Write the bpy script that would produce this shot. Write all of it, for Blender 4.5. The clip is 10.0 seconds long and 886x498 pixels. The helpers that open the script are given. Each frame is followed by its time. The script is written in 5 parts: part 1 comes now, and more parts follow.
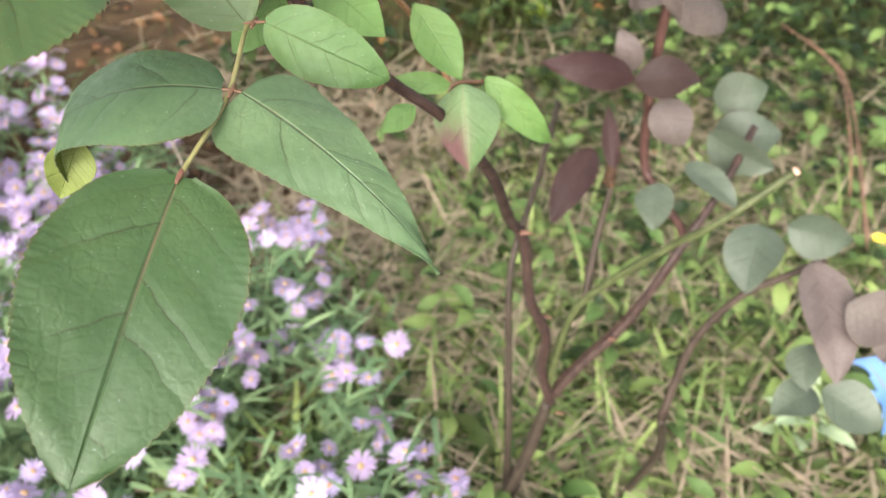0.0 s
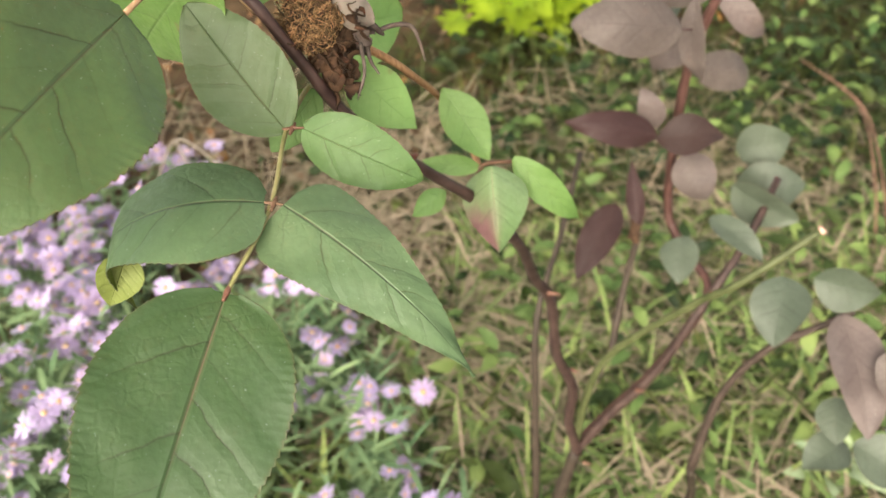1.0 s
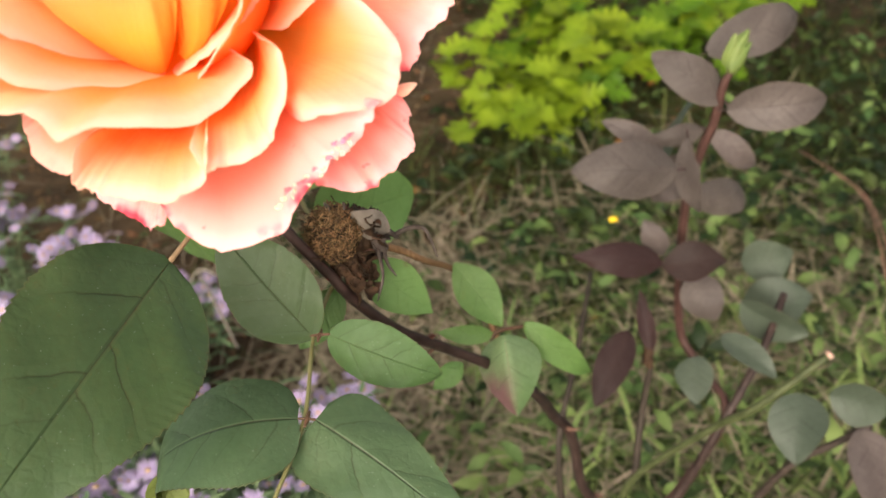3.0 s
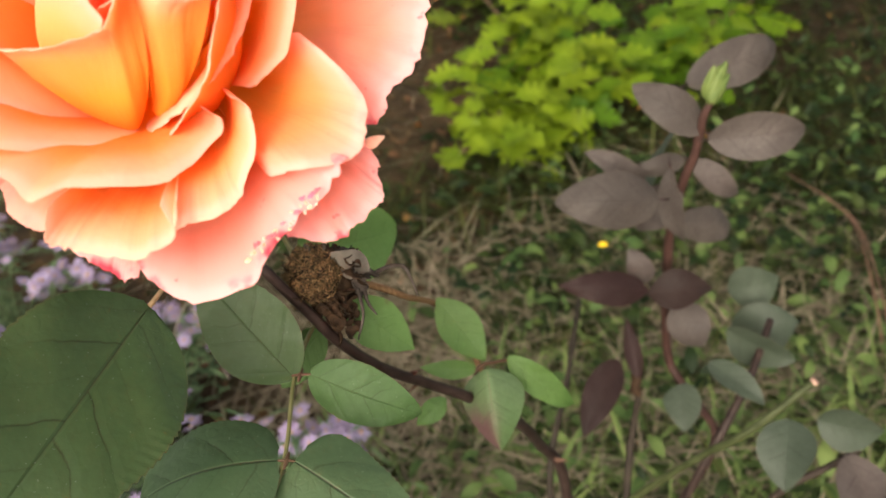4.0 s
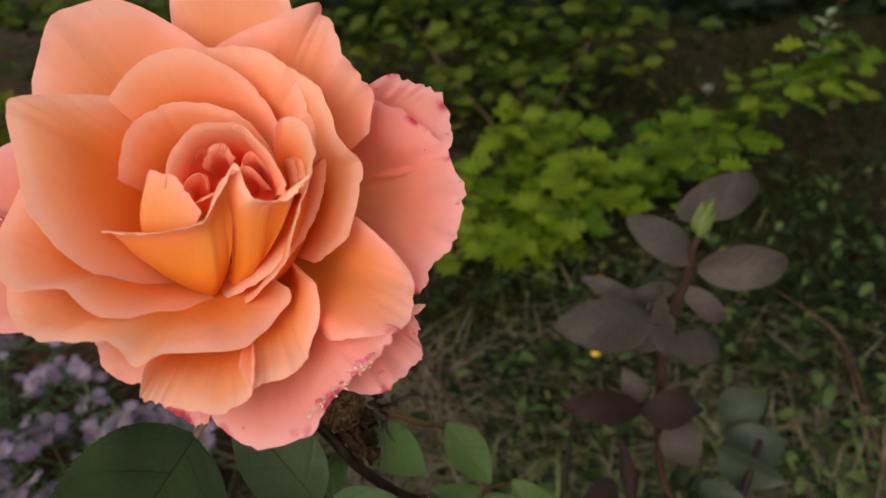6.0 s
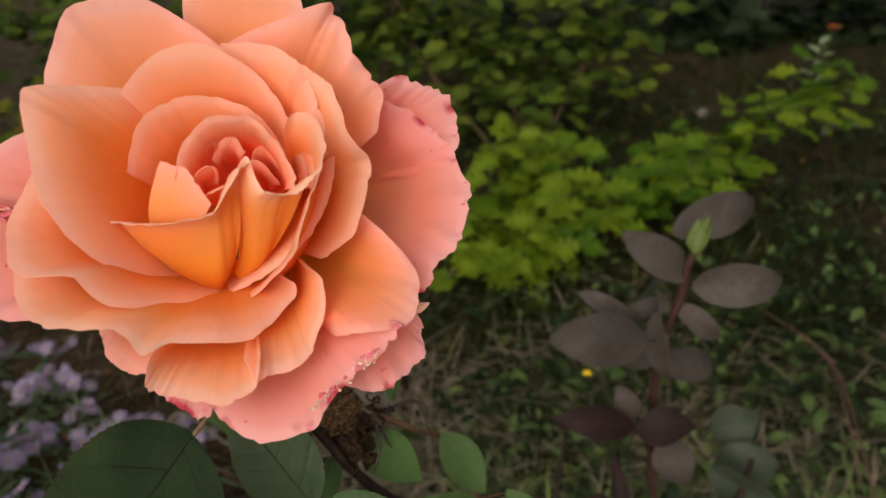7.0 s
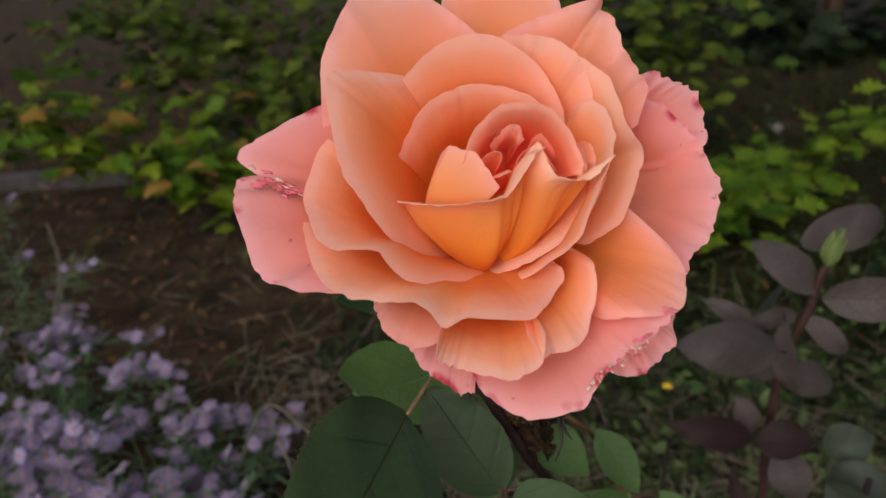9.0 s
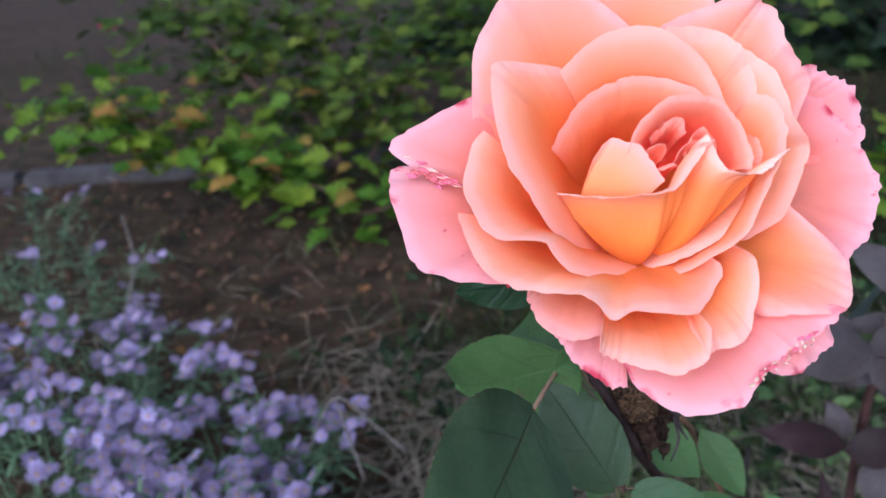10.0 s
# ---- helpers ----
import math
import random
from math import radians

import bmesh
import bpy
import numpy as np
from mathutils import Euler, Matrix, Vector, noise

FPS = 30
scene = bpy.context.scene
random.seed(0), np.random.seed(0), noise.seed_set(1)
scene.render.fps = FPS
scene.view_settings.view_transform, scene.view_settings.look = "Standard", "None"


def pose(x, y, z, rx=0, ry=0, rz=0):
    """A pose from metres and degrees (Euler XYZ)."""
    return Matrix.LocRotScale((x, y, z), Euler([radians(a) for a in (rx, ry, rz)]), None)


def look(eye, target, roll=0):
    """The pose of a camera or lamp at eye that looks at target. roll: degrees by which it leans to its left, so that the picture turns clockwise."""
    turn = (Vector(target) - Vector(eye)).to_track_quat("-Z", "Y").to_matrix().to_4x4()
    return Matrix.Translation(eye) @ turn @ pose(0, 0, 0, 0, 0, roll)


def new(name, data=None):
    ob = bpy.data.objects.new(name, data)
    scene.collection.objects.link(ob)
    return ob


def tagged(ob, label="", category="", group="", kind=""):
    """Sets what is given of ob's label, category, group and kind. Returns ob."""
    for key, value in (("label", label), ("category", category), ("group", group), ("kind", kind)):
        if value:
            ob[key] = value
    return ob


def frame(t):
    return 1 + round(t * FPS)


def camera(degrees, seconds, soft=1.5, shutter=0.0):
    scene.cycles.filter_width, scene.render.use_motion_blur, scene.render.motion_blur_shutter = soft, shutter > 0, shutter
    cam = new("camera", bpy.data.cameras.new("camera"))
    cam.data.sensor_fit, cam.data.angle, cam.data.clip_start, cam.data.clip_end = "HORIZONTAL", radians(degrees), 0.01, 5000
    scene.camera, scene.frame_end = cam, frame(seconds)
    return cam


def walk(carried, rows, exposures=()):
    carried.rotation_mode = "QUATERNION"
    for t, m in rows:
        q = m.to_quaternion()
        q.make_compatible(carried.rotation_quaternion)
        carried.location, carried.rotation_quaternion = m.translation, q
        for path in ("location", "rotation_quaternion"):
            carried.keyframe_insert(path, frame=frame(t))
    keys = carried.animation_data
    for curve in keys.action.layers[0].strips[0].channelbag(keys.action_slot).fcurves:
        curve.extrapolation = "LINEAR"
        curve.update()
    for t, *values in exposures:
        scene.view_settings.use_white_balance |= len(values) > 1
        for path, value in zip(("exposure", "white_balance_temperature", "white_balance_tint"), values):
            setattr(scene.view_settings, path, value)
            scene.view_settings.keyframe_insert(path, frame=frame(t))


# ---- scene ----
cam = camera(57.62, 10.0)
EYE, TILT, LEAN = 0.720, -40.0, 0.0
ROWS = [
    (0.0, 0.00217, -0.00303, 0.00258, 88.118, -0.050, 0.115),
    (0.5, -0.00044, -0.00872, 0.01121, 88.878, -0.076, 1.013),
    (1.0, -0.00137, -0.00904, 0.02318, 89.984, 0.643, 1.588),
    (1.5, -0.00239, -0.01879, 0.03773, 91.940, 1.471, 2.243),
    (2.0, -0.00514, -0.02701, 0.04561, 92.902, 1.566, 2.754),
    (2.5, -0.00256, -0.02662, 0.05189, 94.407, 2.756, 2.910),
    (3.0, 0.00075, -0.03058, 0.05621, 96.162, 3.752, 2.912),
    (4.5, 0.00772, -0.03643, 0.06229, 98.373, 4.558, 2.593),
    (5.0, 0.00230, -0.04345, 0.06507, 99.430, 4.106, 2.316),
    (5.5, 0.00249, -0.05451, 0.07148, 101.771, 3.788, 2.016),
    (6.0, -0.00165, -0.06432, 0.07051, 104.621, 3.263, 1.609),
    (7.5, -0.00936, -0.06513, 0.06371, 106.088, 1.724, 0.423),
    (8.0, -0.02076, -0.06845, 0.06176, 106.359, 1.139, 0.280),
    (8.5, -0.03718, -0.07010, 0.05992, 106.469, 0.407, 0.897),
    (9.0, -0.05547, -0.07141, 0.05948, 106.530, -0.825, 3.641),
    (9.5, -0.06900, -0.06965, 0.05820, 106.417, -1.911, 5.382),
    (10.0, -0.08057, -0.07352, 0.05704, 106.313, -2.823, 6.692),
]
cam.data.dof.use_dof = True
cam.data.dof.focus_distance = 0.213
cam.data.dof.aperture_fstop = 19.0
EXPOSURES = [(0.0, 2.30, 6600, 10),
             (1.0, 2.13, 7300, 10),
             (1.5, 2.14, 7500, 9),
             (2.0, 2.12, 7250, 9),
             (2.5, 1.90, 7150, 9.5),
             (3.0, 1.33, 7200, 10),
             (4.5, 0.74, 7300, 6.5),
             (5.0, 0.04, 7350, 7),
             (5.5, -0.29, 7250, 8),
             (6.0, -0.37, 7050, 9),
             (7.5, -0.23, 7050, 7.5),
             (8.0, -0.18, 7050, 6.5),
             (8.5, -0.19, 6950, 8),
             (9.0, -0.50, 6300, 13.5),
             (9.5, 0.47, 4950, 17),
             (10.0, 0.37, 4850, 18.5)]
walk(cam, [(t, pose(0, 0, EYE, TILT, LEAN, 0) @ pose(x, y, z, rx, ry, rz)) for t, x, y, z, rx, ry, rz in ROWS], EXPOSURES)

# ---- world and sun: a bright overcast sky ----
world = bpy.data.worlds.new("sky")
scene.world = world
world.use_nodes = True
wn = world.node_tree.nodes
sky = wn.new("ShaderNodeTexSky")
sky.sky_type, sky.sun_disc = "NISHITA", False
sky.sun_elevation, sky.sun_rotation = radians(32), radians(198)
sky.dust_density = 4.0
veil = wn.new("ShaderNodeHueSaturation")
veil.inputs["Saturation"].default_value = 0.35
world.node_tree.links.new(sky.outputs[0], veil.inputs["Color"])
world.node_tree.links.new(veil.outputs[0], wn["Background"].inputs[0])
wn["Background"].inputs[1].default_value = 0.17
sun = new("sun", bpy.data.lights.new("sun", "SUN"))
sun.data.energy, sun.data.angle, sun.data.color = 1.9, radians(70), (1.0, 0.96, 0.9)
sun.matrix_world = look((-0.6, -2.2, 1.75), (0, 0.2, 0.3))


# ---- materials ----
def nodes_of(name):
    m = bpy.data.materials.new(name)
    m.use_nodes = True
    return m, m.node_tree.nodes, m.node_tree.links, m.node_tree.nodes["Principled BSDF"]


def math_node(n, l, op, a, b=None, c=None):
    k = n.new("ShaderNodeMath")
    k.operation = op
    for i, v in enumerate((a, b, c)):
        if v is None:
            continue
        if isinstance(v, (int, float)):
            k.inputs[i].default_value = v
        else:
            l.new(v, k.inputs[i])
    return k.outputs[0]


def noise_node(n, l, scale, detail=3.0, coord="Object", stretch=None):
    tc = n.new("ShaderNodeTexCoord")
    t = n.new("ShaderNodeTexNoise")
    t.inputs["Scale"].default_value, t.inputs["Detail"].default_value = scale, detail
    if stretch:
        mp = n.new("ShaderNodeMapping")
        mp.inputs["Scale"].default_value = stretch
        l.new(tc.outputs[coord], mp.inputs[0])
        l.new(mp.outputs[0], t.inputs["Vector"])
    else:
        l.new(tc.outputs[coord], t.inputs["Vector"])
    return t.outputs["Fac"]


def ramp(n, l, fac, stops):
    r = n.new("ShaderNodeValToRGB")
    e = r.color_ramp.elements
    while len(e) < len(stops):
        e.new(0.5)
    for k, (p, c) in zip(e, stops):
        k.position, k.color = p, (*c, 1)
    l.new(fac, r.inputs[0])
    return r.outputs[0]


def mixed(n, l, fac, a, b, how="MIX"):
    k = n.new("ShaderNodeMix")
    k.data_type, k.blend_type = "RGBA", how
    for i, v in ((0, fac), (6, a), (7, b)):
        if isinstance(v, (int, float)):
            k.inputs[i].default_value = v
        elif isinstance(v, tuple):
            k.inputs[i].default_value = (*v, 1)
        else:
            l.new(v, k.inputs[i])
    return k.outputs[2]


def bumped(n, l, b, height, strength, dist):
    k = n.new("ShaderNodeBump")
    k.inputs["Strength"].default_value, k.inputs["Distance"].default_value = strength, dist
    l.new(height, k.inputs["Height"])
    l.new(k.outputs[0], b.inputs["Normal"])
    return k.outputs[0]


def thin(n, l, b, colour, share, normal=None):
    """Lets part of the light through a thin blade or petal."""
    tr, mx = n.new("ShaderNodeBsdfTranslucent"), n.new("ShaderNodeMixShader")
    if isinstance(colour, tuple):
        tr.inputs[0].default_value = (*colour, 1)
    else:
        l.new(colour, tr.inputs[0])
    if normal:
        l.new(normal, tr.inputs["Normal"])
    mx.inputs[0].default_value = share
    l.new(b.outputs[0], mx.inputs[1])
    l.new(tr.outputs[0], mx.inputs[2])
    l.new(mx.outputs[0], n["Material Output"].inputs[0])


def vary(n, l, colour, amount=0.25, hue=0.02, island=False):
    if island:
        rnd = n.new("ShaderNodeNewGeometry").outputs["Random Per Island"]
    else:
        rnd = n.new("ShaderNodeObjectInfo").outputs["Random"]
    h = n.new("ShaderNodeHueSaturation")
    l.new(math_node(n, l, "MULTIPLY_ADD", rnd, 2 * amount, 1 - amount), h.inputs["Value"])
    l.new(math_node(n, l, "MULTIPLY_ADD", rnd, -2 * hue, 0.5 + hue), h.inputs["Hue"])
    l.new(colour, h.inputs["Color"])
    return h.outputs[0]


def soft_step(n, l, value, low, high):
    k = n.new("ShaderNodeMapRange")
    k.interpolation_type = "SMOOTHSTEP"
    l.new(value, k.inputs["Value"])
    k.inputs["From Min"].default_value, k.inputs["From Max"].default_value = low, high
    return k.outputs["Result"]


def petal_material(name, stops, spots=0.0, lip=(0.98, 0.64, 0.52), share=0.6):
    """Rose petal: deep orange at the claw, paler to the rim, with fine lengthwise veins; spots: bruised flecks by the rim."""
    m, n, l, b = nodes_of(name)
    uv = n.new("ShaderNodeUVMap")
    sep = n.new("ShaderNodeSeparateXYZ")
    l.new(uv.outputs[0], sep.inputs[0])
    along = sep.outputs[1]
    drift = noise_node(n, l, 70, 2)
    col = ramp(n, l, math_node(n, l, "ADD", along, math_node(n, l, "MULTIPLY_ADD", drift, 0.3, -0.15)), stops)
    vein = noise_node(n, l, 1, 4, "UV", (34, 1.3, 1))
    col = mixed(n, l, math_node(n, l, "MULTIPLY", vein, 0.17), col, (0.95, 0.38, 0.18), "MIX")
    rise = math_node(n, l, "ADD", along, math_node(n, l, "MULTIPLY_ADD", drift, 0.08, -0.04))
    # petal's own paler rim, lightened further for the light on rolled lips
    col = mixed(n, l, math_node(n, l, "MULTIPLY", soft_step(n, l, rise, 0.68, 1.0), 0.55), col, lip)
    col = mixed(n, l, math_node(n, l, "MULTIPLY", soft_step(n, l, rise, 0.92, 0.975), 0.85), col, lip)
    if spots:
        fl = noise_node(n, l, 330, 2)
        mask = math_node(n, l, "MULTIPLY", soft_step(n, l, math_node(n, l, "ADD", fl, math_node(n, l, "MULTIPLY", along, 0.16)), 0.83, 0.90), spots * 0.8)
        col = mixed(n, l, mask, col, (0.66, 0.10, 0.13))
        patch = soft_step(n, l, noise_node(n, l, 120, 3), 0.50, 0.66)
        rim = math_node(n, l, "MULTIPLY", math_node(n, l, "MULTIPLY", soft_step(n, l, along, 0.93, 1.0), patch), 1.7 * spots)
        col = mixed(n, l, rim, col, (0.70, 0.09, 0.14))
    l.new(col, b.inputs["Base Color"])
    b.inputs["Roughness"].default_value = 0.55
    b.inputs["Specular IOR Level"].default_value = 0.14
    b.inputs["Sheen Weight"].default_value = 0.03
    nm = bumped(n, l, b, math_node(n, l, "ADD", math_node(n, l, "MULTIPLY", vein, 0.55), math_node(n, l, "MULTIPLY", noise_node(n, l, 130, 3), 2.0)), 0.45, 0.0005)
    thin(n, l, b, col, share, nm)
    return m


def leaf_material(name, face, pale, vein_col, gloss=0.42, tint=(0.10, 0.16, 0.03), strength=0.5, share=0.2, blush=None, sick=0.0, spec=0.3):
    """Leaflet: thin midrib, slanting sunken side veins, a fine net between them, reddish teeth, some dull and dusty places."""
    m, n, l, b = nodes_of(name)
    uv = n.new("ShaderNodeUVMap")
    sep = n.new("ShaderNodeSeparateXYZ")
    l.new(uv.outputs[0], sep.inputs[0])
    tc = n.new("ShaderNodeTexCoord")
    across = math_node(n, l, "ABSOLUTE", math_node(n, l, "MULTIPLY_ADD", sep.outputs[0], 2.0, -1.0))
    wob = noise_node(n, l, 4, 4, "UV")
    along = math_node(n, l, "ADD", sep.outputs[1], math_node(n, l, "MULTIPLY_ADD", wob, 0.09, -0.045))
    span = math_node(n, l, "POWER", math_node(n, l, "SINE", math_node(n, l, "MULTIPLY", math_node(n, l, "POWER", math_node(n, l, "MINIMUM", math_node(n, l, "MAXIMUM", sep.outputs[1], 0.01), 0.99), 0.75), math.pi)), 0.65)
    reach = math_node(n, l, "MULTIPLY", across, span)
    half_side = math_node(n, l, "GREATER_THAN", sep.outputs[0], 0.5)
    slant = math_node(n, l, "MULTIPLY_ADD", math_node(n, l, "SUBTRACT", along, math_node(n, l, "MULTIPLY", math_node(n, l, "POWER", reach, 1.12), 0.25)), 6.5, math_node(n, l, "MULTIPLY", half_side, 0.37))
    chance = n.new("ShaderNodeTexWhiteNoise")
    chance.noise_dimensions = "1D"
    l.new(math_node(n, l, "MULTIPLY_ADD", half_side, 17.3, math_node(n, l, "FLOOR", slant)), chance.inputs["W"])
    worn = math_node(n, l, "MULTIPLY_ADD", chance.outputs["Value"], 0.75, 0.25)
    d = math_node(n, l, "ABSOLUTE", math_node(n, l, "SUBTRACT", math_node(n, l, "FRACT", slant), 0.5))
    side = math_node(n, l, "SUBTRACT", 1.0, math_node(n, l, "MINIMUM", math_node(n, l, "MULTIPLY", d, 24.0), 1.0))
    side = math_node(n, l, "MULTIPLY", math_node(n, l, "MULTIPLY", side, worn), soft_step(n, l, math_node(n, l, "SUBTRACT", 1.0, across), 0.1, 0.6))
    groove = math_node(n, l, "SUBTRACT", 1.0, math_node(n, l, "MINIMUM", math_node(n, l, "MULTIPLY", d, 4.0), 1.0))
    mid = math_node(n, l, "SUBTRACT", 1.0, math_node(n, l, "MINIMUM", math_node(n, l, "MULTIPLY", across, 52.0), 1.0))
    net = n.new("ShaderNodeTexVoronoi")
    net.feature = "DISTANCE_TO_EDGE"
    net.inputs["Scale"].default_value = 300
    crook = n.new("ShaderNodeTexNoise")
    crook.inputs["Scale"].default_value = 260
    l.new(tc.outputs["Object"], crook.inputs["Vector"])
    l.new(mixed(n, l, 0.0022, tc.outputs["Object"], crook.outputs["Color"], "ADD"), net.inputs["Vector"])
    blot = noise_node(n, l, 45, 4)
    col = mixed(n, l, ramp(n, l, blot, [(0.36, (0, 0, 0)), (0.68, (1, 1, 1))]), face, pale)
    fine = noise_node(n, l, 420, 4)
    col = mixed(n, l, math_node(n, l, "MULTIPLY", fine, 0.65), col, tuple(0.5 * v for v in face))
    mesh_line = math_node(n, l, "SUBTRACT", 1.0, soft_step(n, l, net.outputs["Distance"], 0.0, 0.12))
    col = mixed(n, l, math_node(n, l, "MULTIPLY", math_node(n, l, "MULTIPLY", mesh_line, wob), 0.16), col, tuple(0.6 * v for v in face))
    if blush:
        col = mixed(n, l, math_node(n, l, "MULTIPLY", math_node(n, l, "MULTIPLY", soft_step(n, l, sep.outputs[0], 0.25, 0.75), soft_step(n, l, sep.outputs[1], 0.2, 0.65)), ramp(n, l, noise_node(n, l, 70, 3), [(0.36, (0.25, 0.25, 0.25)), (0.5, (1, 1, 1))])), col, blush)
    if sick:
        col = mixed(n, l, math_node(n, l, "MULTIPLY", soft_step(n, l, noise_node(n, l, 95, 2), 0.70, 0.75), sick), col, (0.10, 0.06, 0.04))
    col = mixed(n, l, math_node(n, l, "MULTIPLY", math_node(n, l, "MULTIPLY", side, soft_step(n, l, wob, 0.2, 0.42)), 1.0), col, (0.25 * face[0] + 0.004, 0.25 * face[1], 0.25 * face[2]))
    rib = mixed(n, l, soft_step(n, l, sep.outputs[1], 0.15, 0.75), vein_col, tuple(0.35 * v for v in face))
    col = mixed(n, l, math_node(n, l, "MULTIPLY", mid, 0.7), col, rib)
    teeth = math_node(n, l, "MULTIPLY", soft_step(n, l, across, 0.97, 1.0), 0.25)
    col = mixed(n, l, teeth, col, (0.10, 0.045, 0.025))
    dust = math_node(n, l, "MULTIPLY", soft_step(n, l, noise_node(n, l, 1300, 1), 0.72, 0.80), 0.16)
    col = mixed(n, l, dust, col, (0.45, 0.5, 0.42))
    col = vary(n, l, col, 0.12, 0.01)
    l.new(col, b.inputs["Base Color"])
    l.new(math_node(n, l, "MULTIPLY_ADD", fine, 0.35, gloss - 0.1), b.inputs["Roughness"])
    b.inputs["Specular IOR Level"].default_value = spec
    h = math_node(n, l, "SUBTRACT", math_node(n, l, "MULTIPLY", math_node(n, l, "MULTIPLY", soft_step(n, l, net.outputs["Distance"], 0.0, 0.22), soft_step(n, l, blot, 0.35, 0.7)), 0.24), math_node(n, l, "ADD", math_node(n, l, "MULTIPLY", math_node(n, l, "MULTIPLY", groove, worn), 0.75), math_node(n, l, "MULTIPLY", math_node(n, l, "SUBTRACT", 1.0, math_node(n, l, "MINIMUM", math_node(n, l, "MULTIPLY", across, 26.0), 1.0)), 1.2)))
    h = math_node(n, l, "ADD", h, math_node(n, l, "ADD", math_node(n, l, "MULTIPLY", blot, 2.6), math_node(n, l, "MULTIPLY", fine, 0.4)))
    nm = bumped(n, l, b, h, strength, 0.0004)
    thin(n, l, b, tint, share, nm)
    return m


def plain_material(name, dark, light, scale=60.0, rough=0.7, bump=0.4, dist=0.001, stretch=None, share=0.0, island=False, value=0.2, hue=0.015, detail=5.0):
    m, n, l, b = nodes_of(name)
    f = noise_node(n, l, scale, detail, "Object", stretch)
    col = ramp(n, l, f, [(0.3, dark), (0.7, light)])
    col = vary(n, l, col, value, hue, island)
    l.new(col, b.inputs["Base Color"])
    b.inputs["Roughness"].default_value = rough
    b.inputs["Specular IOR Level"].default_value = 0.14
    if bump:
        bumped(n, l, b, f, bump, dist)
    if share:
        thin(n, l, b, col, share)
    return m


PETAL_HEART = petal_material("petal_heart", [(0.0, (0.950, 0.158, 0.066)), (0.35, (0.970, 0.242, 0.120)), (0.7, (0.980, 0.376, 0.200)), (1.0, (0.985, 0.485, 0.281))], 0.0, (0.985, 0.630, 0.499))
PETAL_INNER = petal_material("petal_inner", [(0.0, (0.930, 0.255, 0.009)), (0.45, (0.960, 0.378, 0.039)), (0.78, (0.980, 0.460, 0.122)), (1.0, (0.985, 0.501, 0.206))], 0.0, (0.985, 0.684, 0.550), 0.62)
PETAL_CUP = petal_material("petal_cup", [(0.0, (0.920, 0.298, 0.017)), (0.4, (0.960, 0.425, 0.056)), (0.75, (0.980, 0.506, 0.151)), (1.0, (0.985, 0.560, 0.255))], 0.0, (0.985, 0.738, 0.602))
PETAL_MIDDLE = petal_material("petal_middle", [(0.0, (0.930, 0.280, 0.011)), (0.42, (0.960, 0.385, 0.050)), (0.72, (0.980, 0.456, 0.133)), (0.92, (0.985, 0.501, 0.222)), (1.0, (0.985, 0.517, 0.250))], 0.0, (0.985, 0.675, 0.550), 0.62)
PETAL_OUTER = petal_material("petal_outer", [(0.0, (0.940, 0.366, 0.036)), (0.4, (0.970, 0.435, 0.101)), (0.72, (0.980, 0.452, 0.193)), (1.0, (0.980, 0.461, 0.264))], 0.12, (0.985, 0.621, 0.542), 0.62)
PETAL_BRUISED = petal_material("petal_bruised", [(0.0, (0.940, 0.388, 0.119)), (0.35, (0.940, 0.406, 0.246)), (0.7, (0.940, 0.398, 0.316)), (1.0, (0.930, 0.388, 0.355))], 0.7, (0.970, 0.567, 0.559))
PETAL_YELLOW = petal_material("petal_yellow", [(0.0, (0.940, 0.429, 0.077)), (0.5, (0.970, 0.523, 0.169)), (1.0, (0.980, 0.579, 0.278))], 0.0, (0.985, 0.616, 0.501))
SCAR = plain_material("scar", (0.40, 0.06, 0.085), (0.60, 0.16, 0.17), 300, 0.75)
BITTEN = plain_material("bitten_rim", (0.46, 0.26, 0.19), (0.64, 0.42, 0.31), 300, 0.8)
LEAF_DARK = leaf_material("leaf_dark", (0.032, 0.060, 0.021), (0.047, 0.080, 0.029), (0.030, 0.014, 0.011), 0.40, (0.10, 0.16, 0.03), 0.6, 0.2, None, 0.0, 0.24)
LEAF_OLIVE = leaf_material("leaf_olive", (0.037, 0.062, 0.022), (0.053, 0.082, 0.031), (0.05, 0.04, 0.022), 0.42, (0.12, 0.20, 0.04), 0.5, 0.2, None, 0.0, 0.2)
LEAF_MID = leaf_material("leaf_mid", (0.0185, 0.042, 0.0132), (0.030, 0.057, 0.0205), (0.105, 0.052, 0.038), 0.38, (0.10, 0.16, 0.03), 0.8, 0.2, None, 0.0, 0.2)
# front side leaflets: sky sheen put into a lighter, greyer base green
LEAF_SHEEN = leaf_material("leaf_sheen", (0.046, 0.080, 0.036), (0.066, 0.104, 0.050), (0.06, 0.042, 0.030), 0.40, (0.10, 0.16, 0.03), 0.6, 0.2, None, 0.0, 0.18)
LEAF_FRESH = leaf_material("leaf_fresh", (0.042, 0.086, 0.028), (0.060, 0.108, 0.038), (0.07, 0.07, 0.035), 0.42, (0.10, 0.18, 0.04), 0.5, 0.22, None, 0.0, 0.15)
LEAF_LIGHT = leaf_material("leaf_light", (0.073, 0.1428, 0.0354), (0.1026, 0.1774, 0.0501), (0.16, 0.22, 0.10), 0.5, (0.18, 0.33, 0.07), 0.5, 0.3, None, 0.7)
# pale green leaf, colour brightened to make up for the bloom's shadow
LEAF_PALE_LIT = leaf_material("leaf_pale_lit", (0.135, 0.235, 0.075), (0.175, 0.285, 0.100), (0.20, 0.28, 0.13), 0.5, (0.26, 0.44, 0.12), 0.4, 0.35, None, 0.7, 0.15)
